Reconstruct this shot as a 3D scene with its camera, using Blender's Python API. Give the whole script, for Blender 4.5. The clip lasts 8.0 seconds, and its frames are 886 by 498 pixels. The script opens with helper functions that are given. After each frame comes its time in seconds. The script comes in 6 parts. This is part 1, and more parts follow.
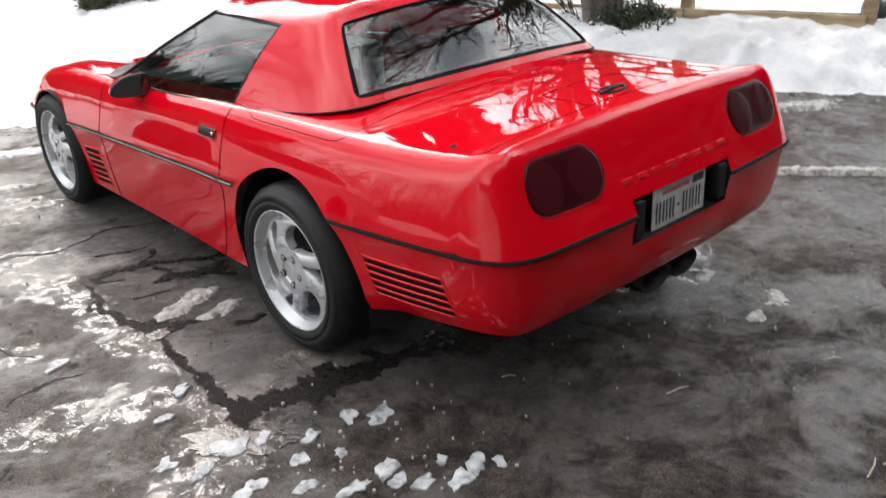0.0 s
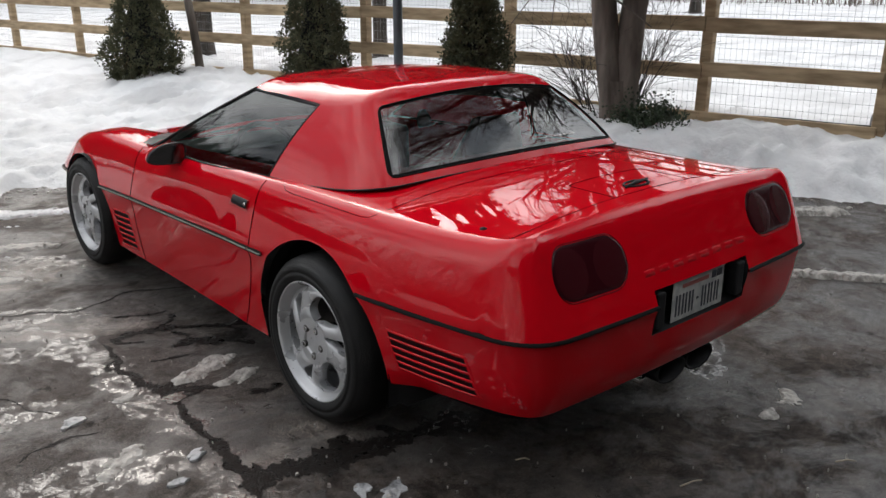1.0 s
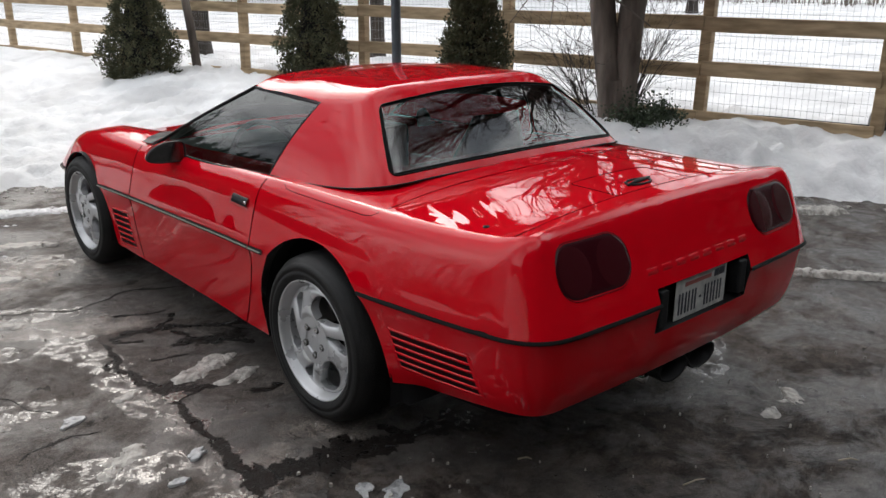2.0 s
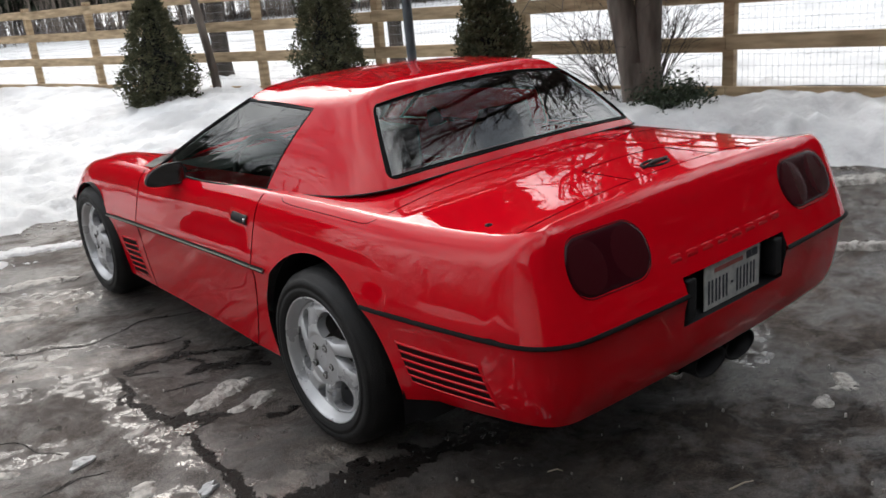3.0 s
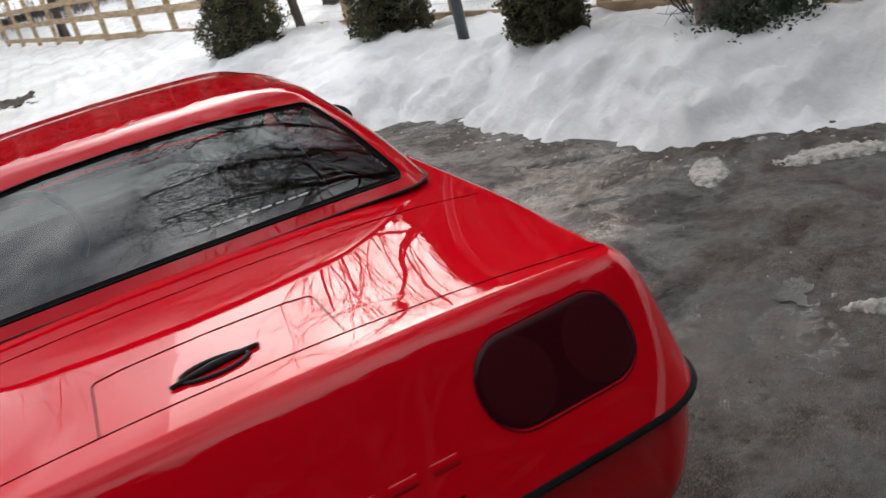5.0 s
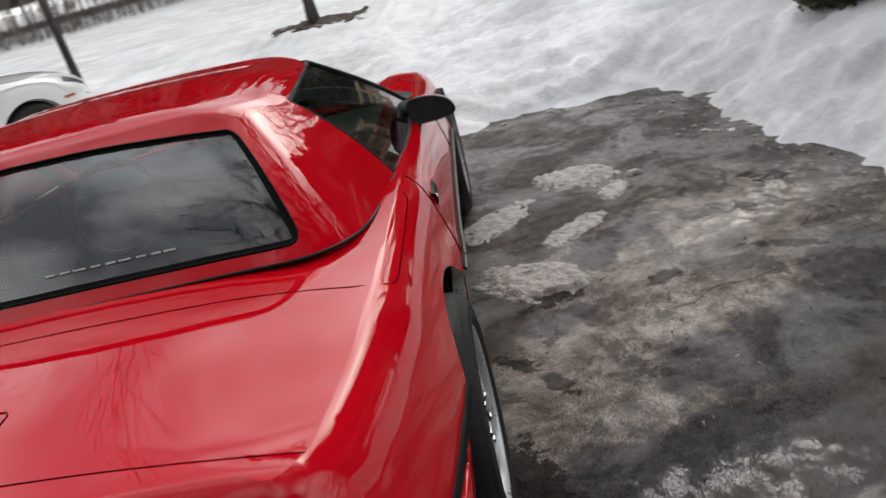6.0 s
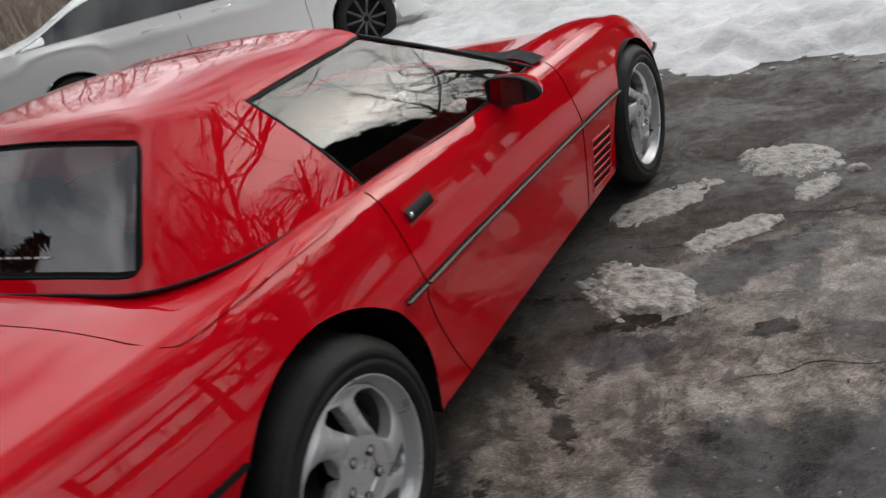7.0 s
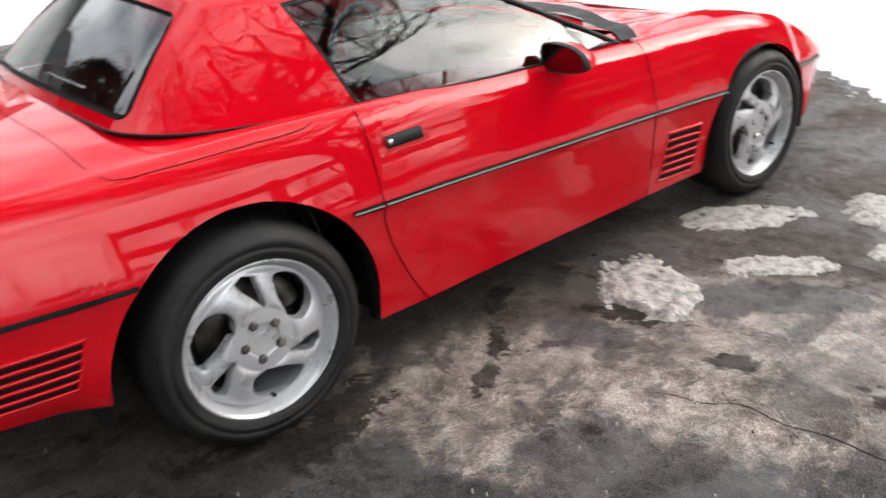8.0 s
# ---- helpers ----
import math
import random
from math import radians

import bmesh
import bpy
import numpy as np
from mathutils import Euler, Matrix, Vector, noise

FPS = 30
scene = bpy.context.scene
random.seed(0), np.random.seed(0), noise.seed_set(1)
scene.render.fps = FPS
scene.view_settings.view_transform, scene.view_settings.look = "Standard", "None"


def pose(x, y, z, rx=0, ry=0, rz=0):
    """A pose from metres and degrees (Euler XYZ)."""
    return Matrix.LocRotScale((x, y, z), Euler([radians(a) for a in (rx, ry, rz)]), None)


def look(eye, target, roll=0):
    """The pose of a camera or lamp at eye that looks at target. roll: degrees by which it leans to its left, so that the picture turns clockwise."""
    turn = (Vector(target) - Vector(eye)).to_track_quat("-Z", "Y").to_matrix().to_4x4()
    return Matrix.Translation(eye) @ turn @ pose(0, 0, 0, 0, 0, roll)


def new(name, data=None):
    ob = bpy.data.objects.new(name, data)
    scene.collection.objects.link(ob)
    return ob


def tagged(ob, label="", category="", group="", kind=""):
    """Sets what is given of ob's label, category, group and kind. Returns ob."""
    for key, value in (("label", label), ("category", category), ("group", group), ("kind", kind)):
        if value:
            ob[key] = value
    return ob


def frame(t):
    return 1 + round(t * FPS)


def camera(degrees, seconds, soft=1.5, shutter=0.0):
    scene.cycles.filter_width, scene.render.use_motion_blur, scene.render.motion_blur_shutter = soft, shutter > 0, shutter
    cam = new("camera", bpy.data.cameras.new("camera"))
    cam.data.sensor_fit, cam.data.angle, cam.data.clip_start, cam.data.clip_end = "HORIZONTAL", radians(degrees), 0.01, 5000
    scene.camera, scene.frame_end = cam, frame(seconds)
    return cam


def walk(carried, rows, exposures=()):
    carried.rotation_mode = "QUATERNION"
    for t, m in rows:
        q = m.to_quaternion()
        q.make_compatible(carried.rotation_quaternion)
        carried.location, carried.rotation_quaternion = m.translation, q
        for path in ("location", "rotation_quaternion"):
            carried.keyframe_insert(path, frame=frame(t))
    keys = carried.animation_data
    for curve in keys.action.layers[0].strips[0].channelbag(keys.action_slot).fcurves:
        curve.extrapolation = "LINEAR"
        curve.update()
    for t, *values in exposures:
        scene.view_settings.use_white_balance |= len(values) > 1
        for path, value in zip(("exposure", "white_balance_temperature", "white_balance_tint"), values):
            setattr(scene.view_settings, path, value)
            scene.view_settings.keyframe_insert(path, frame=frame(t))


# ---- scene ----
cam = camera(55.0, 8.0, soft=1.5, shutter=0.25)
PATH = [
    (0, (-2.346, -2.505, 1.612), (-1.137, -1.126, 0.814), -3.30),
    (0.5, (-2.417, -2.515, 1.630), (-1.191, -1.076, 0.976), -0.76),
    (1, (-2.451, -2.507, 1.624), (-1.195, -1.076, 1.011), 0.03),
    (2.5, (-2.460, -2.462, 1.602), (-1.193, -1.042, 0.987), -0.09),
    (3, (-2.241, -2.427, 1.551), (-1.056, -0.933, 0.950), -5.39),
    (3.5, (-1.815, -2.402, 1.571), (-0.884, -0.766, 0.896), -9.84),
    (4, (-1.302, -2.259, 1.544), (-0.395, -0.656, 0.763), -10.72),
    (4.2, (-1.048, -2.252, 1.579), (-0.113, -0.622, 0.896), -13.56),
    (5.3, (0.314, -2.073, 1.566), (0.776, -0.286, 0.797), -15.32),
    (5.5, (0.568, -2.018, 1.533), (0.886, -0.187, 0.794), -16.25),
    (6, (1.069, -1.787, 1.500), (0.890, 0.063, 0.762), -14.76),
    (6.5, (1.587, -1.528, 1.525), (0.945, 0.228, 0.816), -15.48),
    (7, (2.083, -1.161, 1.514), (1.039, 0.352, 0.727), -15.96),
    (7.5, (2.468, -0.758, 1.488), (1.303, 0.607, 0.605), -11.71),
    (8, (2.811, -0.804, 1.483), (1.361, 0.286, 0.641), -5.09),
]
walk(cam, [(t, look(eye, target, roll)) for t, eye, target, roll in PATH],
     exposures=((0, 1.38), (0.5, 0.72), (1, 0.44), (2.5, 0.60), (3, 0.64), (3.5, 0.58), (4, 0.84), (5.5, 0.43), (6, 0.39), (6.5, 0.32), (7, 0.3), (7.5, 1.05), (8, 1.42)))

# ---- sky and sun: a bright overcast winter day ----
world = bpy.data.worlds.new("overcast_sky")
scene.world = world
world.use_nodes = True
wn, wl = world.node_tree.nodes, world.node_tree.links
background = wn["Background"]
sky = wn.new("ShaderNodeTexSky")
sky.sky_type, sky.sun_disc = "NISHITA", False
sky.sun_elevation, sky.sun_rotation = radians(32.4), radians(20.8)
sky.dust_density, sky.air_density = 3.0, 1.0
cloud_at = wn.new("ShaderNodeTexCoord")
cloud_map = wn.new("ShaderNodeMapping")
cloud_map.inputs["Scale"].default_value = (1.0, 1.0, 2.2)
cloud_map.inputs["Location"].default_value = (3.7, 1.2, 0.4)
clouds = wn.new("ShaderNodeTexNoise")
clouds.inputs["Scale"].default_value, clouds.inputs["Detail"].default_value, clouds.inputs["Roughness"].default_value = 2.2, 7.0, 0.55
cloud_ramp = wn.new("ShaderNodeValToRGB")
cloud_ramp.color_ramp.elements[0].position, cloud_ramp.color_ramp.elements[0].color = 0.38, (4.4, 4.7, 5.1, 1)
cloud_ramp.color_ramp.elements[1].position, cloud_ramp.color_ramp.elements[1].color = 0.64, (20.0, 20.2, 20.4, 1)
cover = wn.new("ShaderNodeMixRGB")
cover.inputs["Fac"].default_value = 0.82
wl.new(cloud_at.outputs["Generated"], cloud_map.inputs["Vector"])
wl.new(cloud_map.outputs["Vector"], clouds.inputs["Vector"])
wl.new(clouds.outputs["Fac"], cloud_ramp.inputs["Fac"])
wl.new(sky.outputs["Color"], cover.inputs["Color1"])
wl.new(cloud_ramp.outputs["Color"], cover.inputs["Color2"])
# the cover is thin: brighter towards the sun, duller away from it
toward = wn.new("ShaderNodeVectorMath")
toward.operation = "DOT_PRODUCT"
toward.inputs[1].default_value = (0.300, 0.789, 0.536)
wl.new(cloud_at.outputs["Generated"], toward.inputs[0])
glow = wn.new("ShaderNodeValToRGB")
glow.color_ramp.interpolation = "EASE"
glow.color_ramp.elements[0].position, glow.color_ramp.elements[0].color = 0.2, (0.50, 0.51, 0.53, 1)
glow.color_ramp.elements[1].position, glow.color_ramp.elements[1].color = 1.0, (4.0, 3.95, 3.85, 1)
for place, level in ((0.6, 0.8), (0.75, 1.0), (0.93, 1.0), (0.965, 1.1), (0.983, 1.45), (0.9935, 2.2), (0.998, 3.2)):
    glow.color_ramp.elements.new(place).color = (level, level, level, 1)
half = wn.new("ShaderNodeMapRange")
half.inputs["From Min"].default_value = -1.0
wl.new(toward.outputs["Value"], half.inputs["Value"])
wl.new(half.outputs["Result"], glow.inputs["Fac"])
shaped = wn.new("ShaderNodeMixRGB")
shaped.blend_type = "MULTIPLY"
shaped.inputs["Fac"].default_value = 1.0
wl.new(cover.outputs["Color"], shaped.inputs["Color1"])
wl.new(glow.outputs["Color"], shaped.inputs["Color2"])
wl.new(shaped.outputs["Color"], background.inputs["Color"])
background.inputs["Strength"].default_value = 0.1

sun_data = bpy.data.lights.new("sun", "SUN")
sun_data.energy, sun_data.angle, sun_data.color = 0.4, radians(40), (1.0, 0.96, 0.9)
sun = new("sun", sun_data)
sun.matrix_world = look((5.1, 13.4, 9.1), (0, 0, 0))


# ---- materials ----
def material(name, color, rough=0.5, metal=0.0, **more):
    m = bpy.data.materials.new(name)
    m.use_nodes = True
    b = m.node_tree.nodes["Principled BSDF"]
    b.inputs["Base Color"].default_value = (*color, 1)
    b.inputs["Roughness"].default_value, b.inputs["Metallic"].default_value = rough, metal
    for key, value in more.items():
        b.inputs[key.replace("_", " ")].default_value = value
    return m


def varied(m, a, b, scale, detail=6.0, low=0.35, high=0.65, rough=None, bump=0.0, bump_scale=None, stretch=(1, 1, 1), coords="Object"):
    """Colour between a and b by noise at two scales, with roughness and relief that follow."""
    n, l = m.node_tree.nodes, m.node_tree.links
    shader = n["Principled BSDF"]
    at, mp = n.new("ShaderNodeTexCoord"), n.new("ShaderNodeMapping")
    mp.inputs["Scale"].default_value = stretch
    l.new(at.outputs[coords], mp.inputs["Vector"])
    big = n.new("ShaderNodeTexNoise")
    big.inputs["Scale"].default_value, big.inputs["Detail"].default_value = scale, detail
    l.new(mp.outputs["Vector"], big.inputs["Vector"])
    ramp = n.new("ShaderNodeValToRGB")
    ramp.color_ramp.elements[0].position, ramp.color_ramp.elements[1].position = low, high
    ramp.color_ramp.elements[0].color, ramp.color_ramp.elements[1].color = (*a, 1), (*b, 1)
    l.new(big.outputs["Fac"], ramp.inputs["Fac"])
    l.new(ramp.outputs["Color"], shader.inputs["Base Color"])
    if rough:
        rr = n.new("ShaderNodeMapRange")
        rr.inputs["From Min"].default_value, rr.inputs["From Max"].default_value = low, high
        rr.inputs["To Min"].default_value, rr.inputs["To Max"].default_value = rough
        l.new(big.outputs["Fac"], rr.inputs["Value"])
        l.new(rr.outputs["Result"], shader.inputs["Roughness"])
    if bump:
        fine = n.new("ShaderNodeTexNoise")
        fine.inputs["Scale"].default_value, fine.inputs["Detail"].default_value = bump_scale or scale * 6, 5.0
        l.new(mp.outputs["Vector"], fine.inputs["Vector"])
        bp = n.new("ShaderNodeBump")
        bp.inputs["Strength"].default_value, bp.inputs["Distance"].default_value = bump, 0.02
        l.new(fine.outputs["Fac"], bp.inputs["Height"])
        l.new(bp.outputs["Normal"], shader.inputs["Normal"])
    return m


RED = material("red_car_paint", (0.62, 0.0015, 0.010), 0.5, 0.0, Coat_Weight=1.0, Coat_Roughness=0.012, Coat_IOR=1.45, Specular_IOR_Level=0.0)
RED_DULL = material("red_bumper_paint", (0.55, 0.006, 0.010), 0.45, 0.0, Coat_Weight=0.7, Coat_Roughness=0.09, Specular_IOR_Level=0.05)
WHITE_PAINT = material("white_car_paint", (0.84, 0.84, 0.82), 0.3, 0.0, Coat_Weight=1.0, Coat_Roughness=0.05)
BLACK_TRIM = varied(material("black_trim", (0.015, 0.015, 0.016), 0.4, 0.0, Specular_IOR_Level=0.22), (0.008, 0.008, 0.009), (0.02, 0.02, 0.022), 12, rough=(0.5, 0.7))
STRIP_BLACK = varied(material("black_rubber_strip", (0.006, 0.006, 0.006), 0.6, 0.0, Specular_IOR_Level=0.08), (0.004, 0.004, 0.004), (0.010, 0.010, 0.010), 14, rough=(0.5, 0.7))
GREY_STRIPE = material("grey_stripe", (0.20, 0.185, 0.155), 0.5)
RUBBER = varied(material("tyre_rubber", (0.02, 0.02, 0.02), 0.75, 0.0, Specular_IOR_Level=0.3), (0.009, 0.009, 0.0095), (0.023, 0.022, 0.0215), 9, rough=(0.5, 0.7), bump=0.15, bump_scale=160)
LOUVRE_SHADE = material("dark_red_slot_shade", (0.020, 0.003, 0.004), 0.8, 0.0, Specular_IOR_Level=0.1)
DARK = material("dark_parts_and_shade", (0.008, 0.008, 0.009), 0.9)
SEAM = material("panel_gap", (0.025, 0.003, 0.004), 0.9, 0.0, Specular_IOR_Level=0.0)
ALLOY = varied(material("silver_alloy", (0.62, 0.62, 0.63), 0.35, 0.45), (0.55, 0.55, 0.56), (0.63, 0.63, 0.64), 10, rough=(0.25, 0.38))
CHROME = material("chrome", (0.8, 0.8, 0.8), 0.12, 1.0)
STEEL = varied(material("brake_steel", (0.25, 0.23, 0.21), 0.45, 0.9), (0.05, 0.047, 0.045), (0.15, 0.14, 0.13), 20, rough=(0.35, 0.6))
LENS = material("smoked_red_lens", (0.035, 0.003, 0.006), 0.2, 0.0, Specular_IOR_Level=0.2)
LENS_LIT = material("red_lamp_lens", (0.048, 0.005, 0.008), 0.25, 0.0, Specular_IOR_Level=0.2)
MIRROR = material("mirror_glass", (0.16, 0.17, 0.18), 0.05, 1.0)
PLATE = varied(material("plate_white", (0.62, 0.63, 0.62), 0.45), (0.36, 0.37, 0.37), (0.56, 0.56, 0.54), 30)
INK = material("plate_ink", (0.02, 0.025, 0.04), 0.5)
INK_RED = material("plate_red_ink", (0.35, 0.10, 0.09), 0.5)
SEAT = varied(material("dark_leather", (0.03, 0.028, 0.027), 0.5), (0.02, 0.019, 0.019), (0.05, 0.045, 0.042), 8, bump=0.2, bump_scale=60)
CARPET = varied(material("red_carpet", (0.22, 0.015, 0.02), 0.95), (0.08, 0.007, 0.010), (0.17, 0.014, 0.018), 40, bump=0.3, bump_scale=200)
SALOON_GLASS = material("black_privacy_glass", (0.010, 0.011, 0.013), 0.06, 0.0, Specular_IOR_Level=0.6)
AMBER = material("amber_marker", (0.45, 0.12, 0.03), 0.25)
CLEAR = material("headlamp_glass", (0.12, 0.12, 0.13), 0.08, 0.0, Coat_Weight=1.0)


def tinted(name, tint, rough=0.0, ior=1.6):
    """A thin tinted pane: it mirrors by its angle and lets through a share of the light."""
    m = bpy.data.materials.new(name)
    m.use_nodes = True
    n, l = m.node_tree.nodes, m.node_tree.links
    n.remove(n["Principled BSDF"])
    see, gloss, mix, fres = n.new("ShaderNodeBsdfTransparent"), n.new("ShaderNodeBsdfGlossy"), n.new("ShaderNodeMixShader"), n.new("ShaderNodeFresnel")
    see.inputs["Color"].default_value = (*tint, 1)
    gloss.inputs["Roughness"].default_value = rough
    fres.inputs["IOR"].default_value = ior
    l.new(fres.outputs["Fac"], mix.inputs["Fac"])
    l.new(see.outputs["BSDF"], mix.inputs[1])
    l.new(gloss.outputs["BSDF"], mix.inputs[2])
    l.new(mix.outputs["Shader"], n["Material Output"].inputs["Surface"])
    return m


GLASS = tinted("tinted_glass", (0.44, 0.52, 0.50), ior=1.66)
GLASS_REAR = tinted("tinted_rear_glass", (0.62, 0.70, 0.69), ior=2.3)
SIDING = varied(material("white_siding", (0.70, 0.70, 0.69), 0.6), (0.60, 0.60, 0.59), (0.76, 0.76, 0.75), 3)
ROOFING = varied(material("dark_roofing", (0.06, 0.06, 0.065), 0.9), (0.04, 0.04, 0.042), (0.09, 0.088, 0.09), 12, bump=0.4)
ICE_WHITE = varied(material("white_ice", (0.6, 0.62, 0.64), 0.35), (0.20, 0.205, 0.21), (0.58, 0.585, 0.59), 16, rough=(0.15, 0.5), bump=0.5, bump_scale=60)
WATER = varied(material("standing_water", (0.02, 0.018, 0.016), 0.03, 0.0, Specular_IOR_Level=0.5), (0.015, 0.013, 0.011), (0.045, 0.04, 0.035), 12, rough=(0.05, 0.22), bump=0.16, bump_scale=55)
WET_DARK = varied(material("wet_dark_silt", (0.010, 0.008, 0.007), 0.6, 0.0, Specular_IOR_Level=0.1), (0.005, 0.004, 0.0036), (0.017, 0.013, 0.011), 30, rough=(0.2, 0.6), bump=0.4, bump_scale=150)
WOODS = varied(material("far_brown_woods", (0.10, 0.08, 0.065), 0.95), (0.12, 0.095, 0.08), (0.26, 0.215, 0.18), 0.6)
BRUSH = varied(material("dry_brush", (0.30, 0.25, 0.2), 0.95), (0.20, 0.16, 0.125), (0.40, 0.33, 0.27), 0.8)
FAR_GREEN = varied(material("far_evergreen", (0.03, 0.04, 0.025), 0.9), (0.018, 0.025, 0.014), (0.045, 0.058, 0.034), 1.2)
SNOW = varied(material("snow", (0.80, 0.82, 0.85), 0.6, 0.0, Specular_IOR_Level=0.3), (0.66, 0.66, 0.665), (0.90, 0.905, 0.915), 1.1, detail=13, low=0.34, high=0.56, bump=1.0, bump_scale=9)
sn, sl = SNOW.node_tree.nodes, SNOW.node_tree.links
snow_at, snow_xyz, snow_side, snow_dirt, snow_mix, snow_grey = sn.new("ShaderNodeTexCoord"), sn.new("ShaderNodeSeparateXYZ"), sn.new("ShaderNodeMapRange"), sn.new("ShaderNodeTexNoise"), sn.new("ShaderNodeMath"), sn.new("ShaderNodeMixRGB")
snow_side.inputs["From Min"].default_value, snow_side.inputs["From Max"].default_value = 1.6, -0.8
snow_side.inputs["To Max"].default_value = 0.95
snow_dirt.inputs["Scale"].default_value, snow_dirt.inputs["Detail"].default_value, snow_dirt.inputs["Roughness"].default_value = 0.9, 12.0, 0.68
snow_mix.operation, snow_mix.use_clamp = "MULTIPLY", True
sl.new(snow_at.outputs["Object"], snow_xyz.inputs["Vector"])
sl.new(snow_at.outputs["Object"], snow_dirt.inputs["Vector"])
sl.new(snow_xyz.outputs["X"], snow_side.inputs["Value"])
sl.new(snow_side.outputs["Result"], snow_mix.inputs[0])
sl.new(snow_dirt.outputs["Fac"], snow_mix.inputs[1])
sl.new(snow_mix.outputs["Value"], snow_grey.inputs["Fac"])
sl.new(sn["Principled BSDF"].inputs["Base Color"].links[0].from_socket, snow_grey.inputs["Color1"])
snow_grey.inputs["Color2"].default_value = (0.44, 0.435, 0.42, 1)
sl.new(snow_grey.outputs["Color"], sn["Principled BSDF"].inputs["Base Color"])
ICE = varied(material("dirty_ice", (0.5, 0.49, 0.47), 0.35), (0.19, 0.172, 0.152), (0.54, 0.515, 0.475), 24, detail=12, low=0.32, high=0.6, rough=(0.25, 0.7), bump=0.7, bump_scale=60)
WOOD = varied(material("weathered_fence_wood", (0.34, 0.24, 0.14), 0.75), (0.30, 0.215, 0.125), (0.56, 0.42, 0.26), 3.0, detail=8, bump=0.3, bump_scale=40, stretch=(1, 1, 6))
WIRE = material("galvanised_wire", (0.35, 0.36, 0.37), 0.45, 0.6)
BARK = varied(material("grey_bark", (0.14, 0.11, 0.09), 0.9), (0.075, 0.06, 0.05), (0.21, 0.175, 0.15), 7, detail=9, bump=0.9, bump_scale=26, stretch=(1, 1, 0.25))
BARK_DARK = varied(material("dark_bark", (0.05, 0.042, 0.036), 0.9), (0.03, 0.026, 0.022), (0.085, 0.07, 0.06), 8, detail=8, bump=0.6, bump_scale=30, stretch=(1, 1, 0.3))
CONIFER = varied(material("conifer_green", (0.035, 0.055, 0.022), 0.7), (0.042, 0.050, 0.022), (0.13, 0.128, 0.066), 9, detail=6)
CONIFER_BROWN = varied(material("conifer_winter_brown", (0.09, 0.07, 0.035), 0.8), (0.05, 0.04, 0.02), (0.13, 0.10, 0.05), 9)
IVY = varied(material("ivy_green", (0.03, 0.05, 0.025), 0.5), (0.016, 0.028, 0.012), (0.05, 0.075, 0.035), 14)
POST_PAINT = varied(material("blue_grey_paint", (0.075, 0.09, 0.105), 0.45), (0.055, 0.068, 0.08), (0.10, 0.115, 0.13), 6)
MULCH = varied(material("wet_mulch", (0.05, 0.035, 0.025), 0.9), (0.03, 0.022, 0.016), (0.085, 0.06, 0.045), 14, bump=0.8, bump_scale=60)
STRAW = material("pale_twig", (0.42, 0.36, 0.27), 0.7)
PIPE_GREY = varied(material("dark_grey_plastic", (0.05, 0.05, 0.055), 0.45), (0.035, 0.036, 0.04), (0.07, 0.072, 0.078), 8)
GREY_STONE = varied(material("grey_plastic", (0.10, 0.10, 0.11), 0.5), (0.07, 0.07, 0.075), (0.14, 0.14, 0.15), 8)


